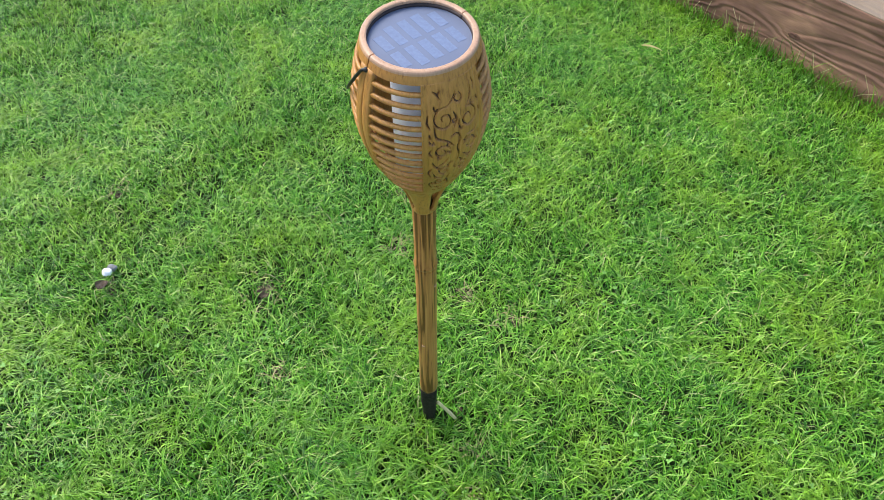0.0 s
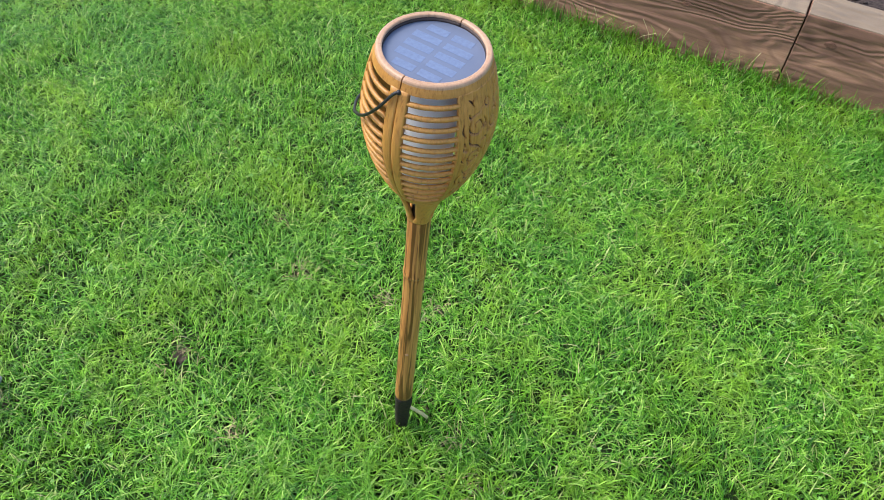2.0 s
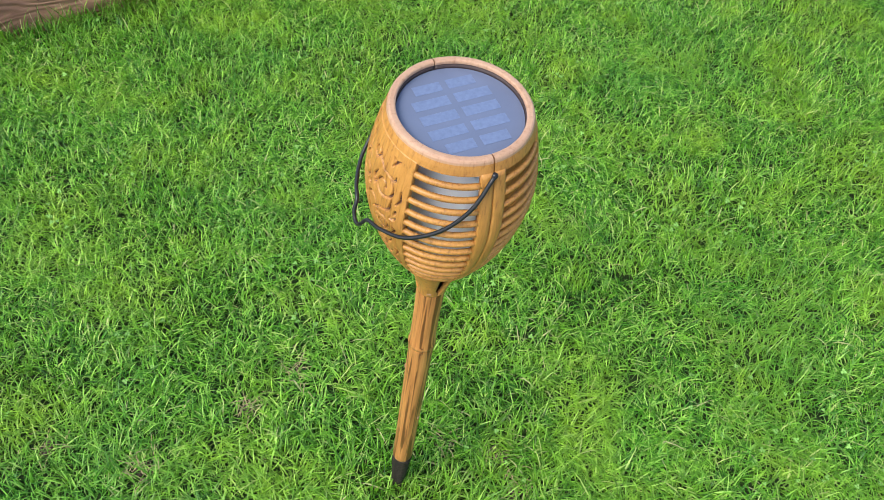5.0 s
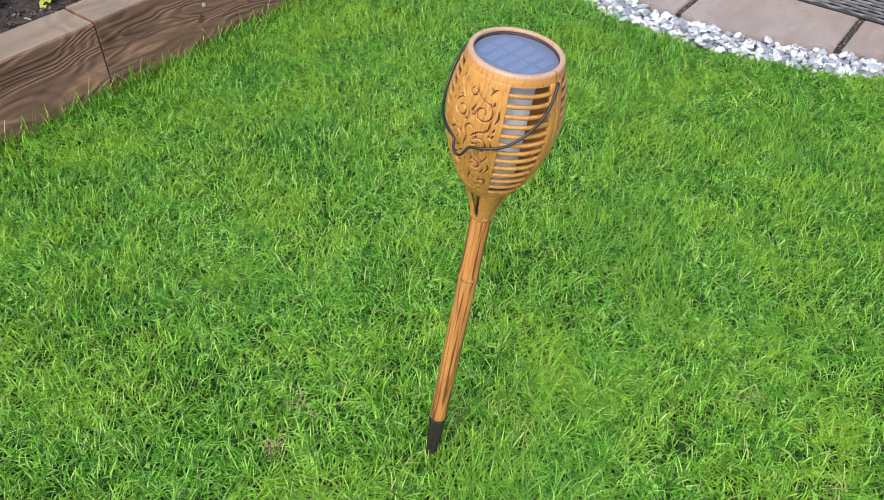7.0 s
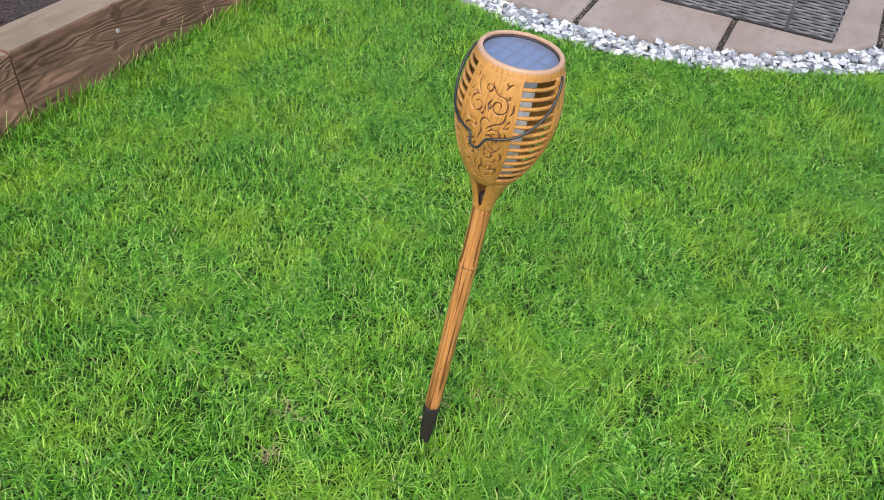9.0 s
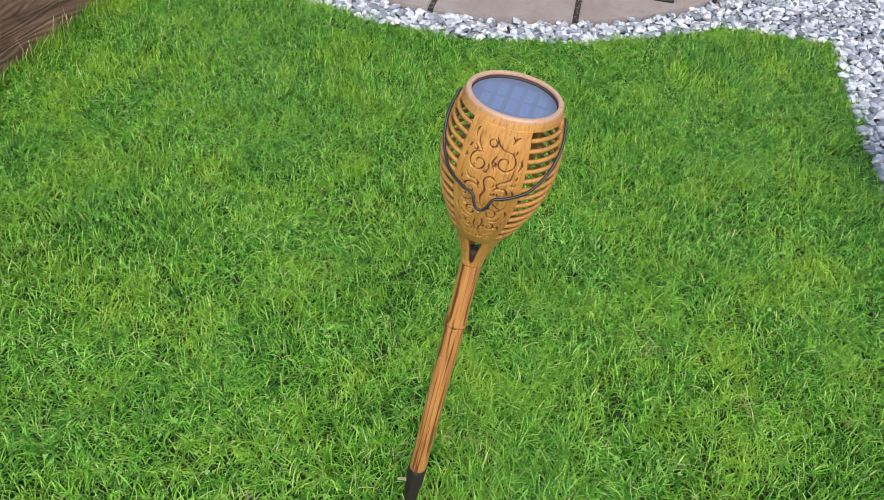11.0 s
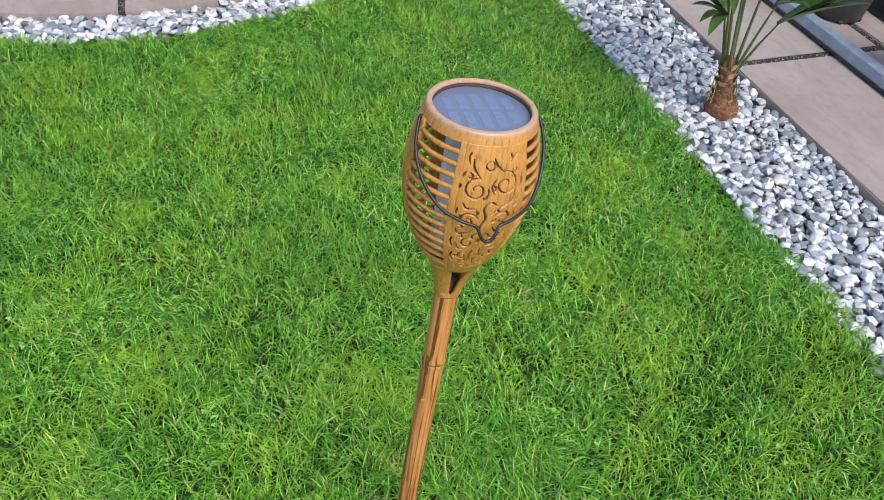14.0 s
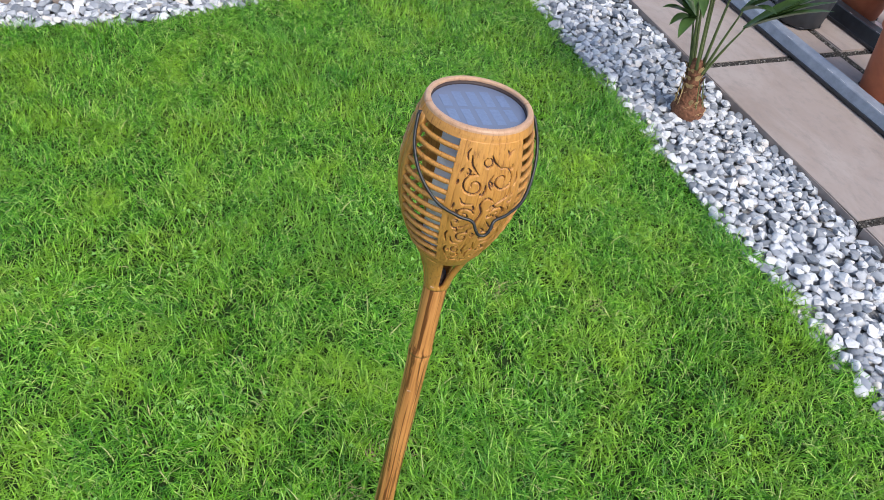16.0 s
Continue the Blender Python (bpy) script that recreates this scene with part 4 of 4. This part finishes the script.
def carved_panel(centre, half, mirror):
    na, ns = 168, 280
    s0, s1 = SHELL_FOOT, 0.7685
    u = np.linspace(-1, 1, na + 1)
    v = np.linspace(0, 1, ns + 1)
    U, V = np.meshgrid(u, v)
    X, Y = U * mirror * 36.5, V * 158.0
    depth = np.zeros_like(X)
    for j in range(ns + 1):
        near = CUT[np.abs(CUT[:, 1] - Y[j, 0]) < 4]
        if len(near):
            d = np.hypot(X[j][:, None] - near[None, :, 0], Y[j][:, None] - near[None, :, 1]) - near[None, :, 2]
            depth[j] = np.clip(0.5 - d.min(axis=1) / 0.55, 0, 1)
    strips = np.abs(np.sin(np.pi * (U * 3.0 + 0.5))) ** 0.5
    bm = bmesh.new()
    rows, inner = [], []
    for j in range(ns + 1):
        s = s0 + (s1 - s0) * v[j]
        r = shell_smooth(s)
        row = []
        for i in range(na + 1):
            a = centre + half * u[i]
            rr = r + 0.0004 + 0.0007 * strips[j, i] - 0.0032 * depth[j, i]
            row.append(bm.verts.new((rr * math.cos(a), rr * math.sin(a), s)))
        rows.append(row)
    for j in range(ns):
        for i in range(na):
            f = bm.faces.new((rows[j][i], rows[j][i + 1], rows[j + 1][i + 1], rows[j + 1][i]))
            # faces deep in a groove take the dark brown material
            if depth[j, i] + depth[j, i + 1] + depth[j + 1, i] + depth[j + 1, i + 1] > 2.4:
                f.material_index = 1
    back = []
    for j in range(0, ns + 1, 10):
        s = s0 + (s1 - s0) * v[j]
        back.append([bm.verts.new(((shell_smooth(s) - 0.0045) * math.cos(centre + half * t), (shell_smooth(s) - 0.0045) * math.sin(centre + half * t), s))
                     for t in np.linspace(-1, 1, 13)])
    for p, q in zip(back, back[1:]):
        for i in range(12):
            bm.faces.new((p[i + 1], p[i], q[i], q[i + 1]))
    for j in range(len(back) - 1):
        for side, col in ((0, 0), (na, 12)):
            bm.faces.new([rows[k][side] for k in range(j * 10, j * 10 + 11)] + [back[j + 1][col], back[j][col]])
    for jr, b in ((0, back[0]), (ns, back[-1])):
        for i in range(12):
            bm.faces.new([rows[jr][k] for k in range(i * 14, i * 14 + 15)] + [b[i + 1], b[i]])
    part("carved_panel", bm, [SHELL, GROOVE], torch, "tan panel carved with dark scrollwork", True)


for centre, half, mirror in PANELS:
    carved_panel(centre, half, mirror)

# four struts of the neck, then the pole and the spike
for k in range(4):
    a = radians(45 + 90 * k)
    gap = lambda s: 45 - float(np.interp(s, [0.5505, 0.5545, 0.603], [0.0, 12.0, 19.0]))
    wide = lambda s, a=a, g=gap: (a - radians(g(s)), a + radians(g(s)))
    rad = lambda s: float(np.interp(s, [0.546, 0.552, 0.561, 0.571, 0.582, 0.594, 0.603], [0.0142, 0.0149, 0.0168, 0.0198, 0.0236, 0.0284, 0.0330]))
    bm = bmesh.new()
    curved_plate(bm, wide, 0.546, 0.603, 0.004, 8, 28, rad, ridge=lambda u, s: 0.0009 * math.sin(math.pi * u))
    part("neck_strut", bm, SHELL, torch, "", True)
bm = bmesh.new()
lathe(bm, [(0.0003, 0.55), (0.0098, 0.55), (0.0137, 0.5485), (0.0138, 0.541), (0.0133, 0.5), (0.0134, 0.458), (0.0138, 0.443), (0.0149, 0.4385), (0.0147, 0.435), (0.0125, 0.4345), (0.0003, 0.4345)], 32)
part("upper_pole", bm, POLE, torch, "", True)
bm = bmesh.new()
lathe(bm, [(0.0003, 0.436), (0.0128, 0.436), (0.0142, 0.4335), (0.0142, 0.43), (0.0136, 0.425), (0.0134, 0.4), (0.0134, 0.22), (0.0136, 0.125), (0.0138, 0.112), (0.0133, 0.103), (0.0115, 0.101), (0.0003, 0.101)], 32)
part("lower_pole", bm, POLE, torch, "", True)
for z, a in ((0.372, 2.6), (0.552, 2.5), (0.552, 4.1), (0.395, 0.4), (0.25, 5.2)):
    bm = bmesh.new()
    box(bm, (-0.0006, -0.0022, -0.0012), (0.0009, 0.0022, 0.0012), 0.0005, 1)
    bmesh.ops.transform(bm, verts=bm.verts, matrix=Matrix.Rotation(a, 4, "Z") @ Matrix.Translation((0.0136 if z < 0.5 else 0.0152, 0, z)))
    part("mould_nub", bm, RIM, torch, "small pale moulding mark")
bm = bmesh.new()
lathe(bm, [(0.0003, 0.103), (0.0128, 0.103), (0.0138, 0.096), (0.0136, 0.082), (0.0122, 0.06), (0.0112, 0.035), (0.0085, -0.03), (0.003, -0.11), (0.0003, -0.115)], 32)
for v in bm.verts:
    d = Vector((v.co.x, v.co.y, 0))
    if d.length > 0.002:
        v.co += d.normalized() * (noise.noise(v.co * 110) * 0.0016 + 0.0012 * math.cos(4 * math.atan2(v.co.y, v.co.x)))
part("ground_spike", bm, SPIKE, torch, "black plastic spike caked with soil", True)

# hanging wire handle, dropped against one carved panel
half = [(3.0, 0.0775, 0.6805), (5.5, 0.0768, 0.6855), (9, 0.0735, 0.693), (20, 0.0725, 0.6965), (38, 0.071, 0.704), (58, 0.068, 0.721), (74, 0.0655, 0.743), (86, 0.0598, 0.764), (90, 0.0568, 0.7665)]
pts = [(-r * math.cos(radians(f)), -r * math.sin(radians(f)), s) for f, r, s in half[::-1]] + [(-0.0778, 0, 0.6793)] + [(-r * math.cos(radians(f)), r * math.sin(radians(f)), s) for f, r, s in half]
bm = bmesh.new()
tube(bm, smooth_line(pts, 6), 0.0016, 8)
part("wire_handle", bm, WIRE, torch, "thin black wire handle with a hook notch", True)
for a in SEAMS:
    bm = bmesh.new()
    bmesh.ops.create_icosphere(bm, subdivisions=2, radius=0.0026)
    bmesh.ops.translate(bm, verts=bm.verts, vec=(0.0566 * math.cos(a), 0.0566 * math.sin(a), 0.7665))
    part("handle_eyelet", bm, WIRE, torch, "", True)

# ---------------------------------------------------------------- small things on the lawn
def pebble(x, y, z, r, material, label, seed):
    bm = bmesh.new()
    bmesh.ops.create_icosphere(bm, subdivisions=3, radius=1.0)
    for v in bm.verts:
        k = 1 + 0.25 * noise.noise(v.co * 1.3 + Vector((seed, 0, 0)))
        v.co = Vector((v.co.x * r * 1.2 * k, v.co.y * r * 0.95 * k, v.co.z * r * 0.75 * k))
    ob = part("pebble", bm, material, None, "", True)
    ob.matrix_basis = pose(x, y, z, 8, -6, seed * 40)
    return tagged(ob, label, "stone")


pebble(-0.617, -0.278, 0.012, 0.0085, WHITE, "small white pebble lying in the grass", 1)
pebble(-0.628, -0.266, 0.004, 0.0085, GRIT, "small dull grey pebble in the grass", 2)


def fallen_leaf(x, y, z, length, width, turn, material, label):
    ob_bm = bmesh.new()
    leaf_blade(ob_bm, (-length / 2, 0, 0), (1, 0, 0.1), length, width, 0.25, 0.35, 8)
    r = bmesh.ops.solidify(ob_bm, geom=list(ob_bm.faces), thickness=0.0006)
    ob = part("fallen_leaf", ob_bm, material, None, "", True)
    ob.matrix_basis = pose(x, y, z, 10, 12, turn)
    return tagged(ob, label, "leaf")


fallen_leaf(-1.04, 1.235, 0.018, 0.05, 0.034, 20, DRYLEAF, "dry orange-brown leaf lying on the lawn")
fallen_leaf(-0.6, -0.297, 0.008, 0.032, 0.022, 140, DULLLEAF, "dull brown dead leaf beside a pebble")
fallen_leaf(-0.45, 1.15, 0.02, 0.07, 0.008, 60, STRAW, "pale dry grass leaf lying on the lawn")

bm = bmesh.new()
tube(bm, smooth_line([(0.012, 0.006, 0.046), (0.019, 0.012, 0.034), (0.027, 0.019, 0.02), (0.035, 0.026, 0.004)], 4), 0.003, 7)
tagged(part("straw_stalk", bm, STRAW, None, "", True), "pale straw stalk leaning at the torch's foot", "stalk")


def clod(x, y, r, seed):
    bm = bmesh.new()
    bmesh.ops.create_icosphere(bm, subdivisions=4, radius=1.0)
    for v in bm.verts:
        k = 1 + 0.5 * noise.noise(v.co * 1.6 + Vector((seed, 0, 0))) + 0.35 * noise.noise(v.co * 5 + Vector((0, seed, 0)))
        v.co = Vector((v.co.x * k, v.co.y * k, v.co.z * 0.3 * k + 0.1 * noise.noise(v.co * 9))) * r * 1.3
    ob = part("earth_clod", bm, DIRT, None, "", True)
    ob.matrix_basis = pose(x, y, -0.022)
    return tagged(ob, "crumbs of bare brown earth between grass blades", "soil", "bare patches")


BARE = [(0.15, -0.095, 0.026), (0.158, -0.04, 0.02), (-0.24, -0.15, 0.02), (-0.415, -0.06, 0.04), (0.1, 0.02, 0.014), (-0.34, 0.21, 0.022), (-0.46, 0.315, 0.03),
        (-0.16, 0.23, 0.022), (-0.06, 0.258, 0.026), (0.37, -0.59, 0.024), (-0.6, -0.29, 0.02), (-0.84, -0.16, 0.024), (0.47, -0.4, 0.018), (0.02, 0.05, 0.018), (0.0, 0.012, 0.024)]
for k, (x, y, r) in enumerate(BARE[:-1]):
    clod(x, y, r * 0.36, k)

# ---------------------------------------------------------------- grass
def blades(name, x, y, length, width, lean, heading, seed, base_z, material=GRASS):
    """Many bent tapering blades in one mesh, from arrays."""
    n = len(x)
    rnd = np.random.RandomState(seed)
    ts = np.array([0.0, 0.38, 0.72, 1.0])
    dx, dy = np.cos(heading), np.sin(heading)
    twist = heading + np.pi / 2 + rnd.uniform(-0.7, 0.7, n)
    sx, sy = np.cos(twist), np.sin(twist)
    V = np.zeros((n, 7, 3))
    for k, t in enumerate(ts):
        ang = lean * (0.25 + 0.85 * t)
        run = length * t * np.sin(ang)
        rise = length * t * np.cos(ang)
        cx, cy, cz = x + dx * run, y + dy * run, base_z + rise
        if k < 3:
            w = width * (0.5, 0.48, 0.32)[k]
            V[:, 2 * k] = np.stack([cx - sx * w, cy - sy * w, cz], 1)
            V[:, 2 * k + 1] = np.stack([cx + sx * w, cy + sy * w, cz], 1)
        else:
            V[:, 6] = np.stack([cx, cy, cz], 1)
    me = bpy.data.meshes.new(name)
    b = (np.arange(n) * 7)[:, None]
    quads = np.concatenate([b + np.array([0, 1, 3, 2]), b + np.array([2, 3, 5, 4])], 1).reshape(-1)
    tris = (b + np.array([4, 5, 6])).reshape(-1)
    me.vertices.add(n * 7)
    me.vertices.foreach_set("co", V.reshape(-1))
    me.loops.add(n * 11)
    loops = np.concatenate([quads.reshape(n, 8), tris.reshape(n, 3)], 1).reshape(-1)
    me.loops.foreach_set("vertex_index", loops)
    me.polygons.add(n * 3)
    start = ((np.arange(n) * 11)[:, None] + np.array([0, 4, 8])).reshape(-1)
    me.polygons.foreach_set("loop_start", start)
    me.polygons.foreach_set("use_smooth", np.ones(n * 3, dtype=bool))
    me.update(calc_edges=True)
    me.materials.append(material)
    return new(name, me)


rnd = np.random.RandomState(77)
N = 560000
x, y = rnd.uniform(-2.9, 2.12, N), rnd.uniform(LAWN_SOUTH - 0.02, TIMBER_Y - 0.004, N)
x += 0.006 * rnd.randn(N)
ok = on_lawn(x, y)
tuft = 0.6 * field(21, 0.045, x, y) + 0.4 * field(23, 0.021, x, y)
ok &= rnd.rand(N) < (0.5 + 0.7 * tuft) * np.interp(x, [-2.0, -1.3], [0.5, 1.0])
for bx, by, br in BARE:
    ok &= (np.hypot(x - bx, y - by) > br * (0.2 + 0.75 * rnd.rand(N)))
x, y, tuft = x[ok], y[ok], tuft[ok]
n = len(x)
rough = field(31, 0.16, x, y)
near_wall = np.clip((y - (TIMBER_Y - 0.07)) / 0.07, 0, 1)
lying = rnd.rand(n) < 0.35
length = (0.013 + 0.019 * rnd.rand(n) + 0.016 * tuft + 0.008 * rough) * (1 + 0.35 * near_wall) * np.where(lying, 1.2, 1.0)
width = 0.0014 + 0.0017 * rnd.rand(n) ** 1.3
heading = 2 * math.pi * (1.6 * field(41, 0.17, x, y) + 1.3 * field(43, 0.028, x, y)) + rnd.randn(n) * 1.6
lean = np.clip(0.55 + 0.85 * rnd.rand(n) + 0.65 * (rough - 0.5) + 0.45 * lying - 0.35 * near_wall, 0.05, 1.5)
lush = np.clip(1.25 - np.hypot(x - 0.02, y + 0.12) / 0.3, 0, 1) * (0.4 + 0.8 * field(51, 0.09, x, y))
length *= 1 + 0.45 * lush
lean = np.clip(lean - 0.35 * lush, 0.05, 1.5)
base = SOIL_Z - 0.004 + 0.012 * (field(3, 0.35, x, y) - 0.5)
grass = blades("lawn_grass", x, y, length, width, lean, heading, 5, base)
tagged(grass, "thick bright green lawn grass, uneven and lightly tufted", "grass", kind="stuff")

# dry thatch over the bare spots
rnd = np.random.RandomState(93)
spot = np.array(BARE[:-2])[rnd.randint(0, len(BARE) - 2, 300)]
x, y = spot[:, 0] + rnd.randn(300) * spot[:, 2] * 0.6, spot[:, 1] + rnd.randn(300) * spot[:, 2] * 0.6
dry = blades("dry_thatch", x, y, rnd.uniform(0.015, 0.04, 300), rnd.uniform(0.0009, 0.002, 300), rnd.uniform(1.0, 1.5, 300), rnd.uniform(0, 6.28, 300), 8, np.full(300, -0.017), THATCH)
tagged(dry, "flattened pale dry grass over bare spots", "grass", kind="stuff")

# small clover leaves among the blades
rnd = np.random.RandomState(91)
verts, faces = [], []
k = 0
while k < 1900:
    px, py = rnd.uniform(-2.2, 2.0), rnd.uniform(LAWN_SOUTH + 0.02, TIMBER_Y - 0.05)
    if not on_lawn(np.array([px]), np.array([py]))[0] or field(61, 0.14, np.array([px]), np.array([py]))[0] < 0.56:
        continue
    k += 1
    cz, r, turn = SOIL_Z + rnd.uniform(0.012, 0.026), rnd.uniform(0.0016, 0.0028), rnd.uniform(0, 6.28)
    tilt = Matrix.Rotation(rnd.uniform(0, 0.6), 3, Vector((math.cos(turn), math.sin(turn), 0)))
    for leaf in range(3):
        a = turn + leaf * 2.094
        b = len(verts)
        c = Vector((r * math.cos(a), r * math.sin(a), 0.0))
        verts.append(tuple(Vector((px, py, cz)) + tilt @ (c + Vector((0, 0, -0.0006)))))
        for q in range(8):
            t = 2 * math.pi * q / 8
            p = c + Vector((math.cos(t) * r * 0.95, math.sin(t) * r * 0.95, 0.0008 * math.cos(2 * t)))
            verts.append(tuple(Vector((px, py, cz)) + tilt @ p))
        faces += [(b, b + 1 + q, b + 1 + (q + 1) % 8) for q in range(8)]
tagged(raw("clover", verts, faces, CLOVER, None, True), "small pale green clover leaves in the lawn", "clover", kind="stuff")

# taller blades and pale seed stalks against the timber
rnd = np.random.RandomState(78)
n = 1500
x = rnd.uniform(-2.4, 1.8, n)
y = TIMBER_Y - 0.004 - 0.03 * rnd.rand(n) ** 1.5
tall = blades("edge_grass", x, y, rnd.uniform(0.04, 0.085, n), rnd.uniform(0.0015, 0.003, n), rnd.uniform(0.05, 0.7, n), rnd.uniform(math.pi * 0.95, math.pi * 2.05, n), 6, np.full(n, SOIL_Z))
tagged(tall, "taller uncut grass growing along the timber", "grass", kind="stuff")
rnd = random.Random(80)
verts, faces = [], []
bm = bmesh.new()
for k in range(110):
    px, py = rnd.uniform(-2.2, 1.8), TIMBER_Y - rnd.uniform(0.006, 0.03)
    h, lx, ly = rnd.uniform(0.045, 0.09), rnd.gauss(0, 0.026), -abs(rnd.gauss(0, 0.012))
    tube(bm, [(px, py, SOIL_Z), (px + lx * 0.4, py + ly * 0.4, SOIL_Z + h * 0.55), (px + lx, py + ly, SOIL_Z + h)], [0.0005, 0.0005, 0.0007], 4)
ob = part("seed_stalks", bm, STRAW)
tagged(ob, "thin pale dry grass stalks standing before the timber", "grass", kind="stuff")

# ---------------------------------------------------------------- gravel, last
bm = bmesh.new()
xs = np.linspace(-2.2, 3.6, 117)
ys = np.linspace(SLAB_SOUTH - 0.01, TIMBER_Y, 60)
vs = {}
for j in range(len(ys) - 1):
    for i in range(len(xs) - 1):
        mx, my = np.array([(xs[i] + xs[i + 1]) / 2]), np.array([(ys[j] + ys[j + 1]) / 2])
        if on_gravel(mx, my)[0]:
            q = []
            for a, b in ((i, j), (i + 1, j), (i + 1, j + 1), (i, j + 1)):
                if (a, b) not in vs:
                    vs[a, b] = bm.verts.new((xs[a], ys[b], SOIL_Z - 0.01))
                q.append(vs[a, b])
            bm.faces.new(q)
gravel = tagged(part("gravel_bed", bm, GRIT), "border of white and grey gravel between lawn and paving", "gravel", kind="structure")

shapes = []
srnd = np.random.RandomState(15)
for k in range(14):
    bm = bmesh.new()
    p = srnd.randn(17, 3)
    p /= np.linalg.norm(p, axis=1)[:, None]
    p *= srnd.uniform(0.9, 1.12, (17, 1))
    p *= np.array([1.0, srnd.uniform(0.66, 0.92), srnd.uniform(0.5, 0.72)])
    for q in p:
        bm.verts.new(q)
    bmesh.ops.convex_hull(bm, input=bm.verts)
    bmesh.ops.delete(bm, geom=[v for v in bm.verts if not v.link_faces], context="VERTS")
    bmesh.ops.recalc_face_normals(bm, faces=bm.faces)
    me = bpy.data.meshes.new("stone")
    bm.to_mesh(me)
    bm.free()
    me.materials.append(STONE)
    me.polygons.foreach_set("use_smooth", [True] * len(me.polygons))
    me.set_sharp_from_angle(angle=radians(52))
    shapes.append((me, np.array([v.co[:] for v in me.vertices]), [tuple(f.vertices) for f in me.polygons]))

M = 85000
gx, gy = srnd.uniform(-1.7, 3.3, M), srnd.uniform(SLAB_SOUTH, TIMBER_Y - 0.03, M)
ok = on_gravel(gx, gy) & ~((np.hypot(gx - 0.985, gy + 1.205) < 0.043))
gx, gy = gx[ok], gy[ok]
# thin out to a packed layer, then a looser one on top
cells, chosen = {}, []
for k in range(len(gx)):
    size = srnd.uniform(0.009, 0.019)
    key = (int(gx[k] / 0.03 + 500), int(gy[k] / 0.03 + 500))
    crowd = [o for a in (-1, 0, 1) for b in (-1, 0, 1) for o in cells.get((key[0] + a, key[1] + b), ())
             if math.hypot(o[0] - gx[k], o[1] - gy[k]) < 0.68 * (o[2] + size)]
    if len(crowd) > 3:
        continue
    heap = 0.007 * max(0.0, 1 - (math.hypot(gx[k] - PATIO_X, gy[k] - PATIO_Y) - PATIO_R) / 0.09)
    z = SOIL_Z - 0.003 + heap + 0.0045 * len(crowd) + srnd.uniform(-0.002, 0.003)
    cells.setdefault(key, []).append((gx[k], gy[k], size))
    chosen.append((gx[k], gy[k], z, size))
verts, faces, singles = [], [], 0
for px, py, pz, size in chosen:
    me, co, fs = shapes[srnd.randint(len(shapes))]
    m = pose(px, py, pz, srnd.uniform(-16, 16), srnd.uniform(-16, 16), srnd.uniform(0, 360)) @ Matrix.Diagonal((size * 1.12, size * 1.12, size * 1.05, 1))
    if singles < 300 and 0.42 < px < 1.12 and -1.36 < py < -1.04:
        ob = new("stone", me)
        ob.parent = gravel
        ob.matrix_basis = m
        singles += 1
        continue
    b = len(verts)
    a = np.array(m)
    verts += (co @ a[:3, :3].T + a[:3, 3]).tolist()
    faces += [tuple(b + i for i in f) for f in fs]
rest = raw("loose_gravel", verts, faces, STONE, gravel, True)
rest.data.set_sharp_from_angle(angle=radians(52))
tagged(rest, "white and grey gravel stones", kind="stuff")
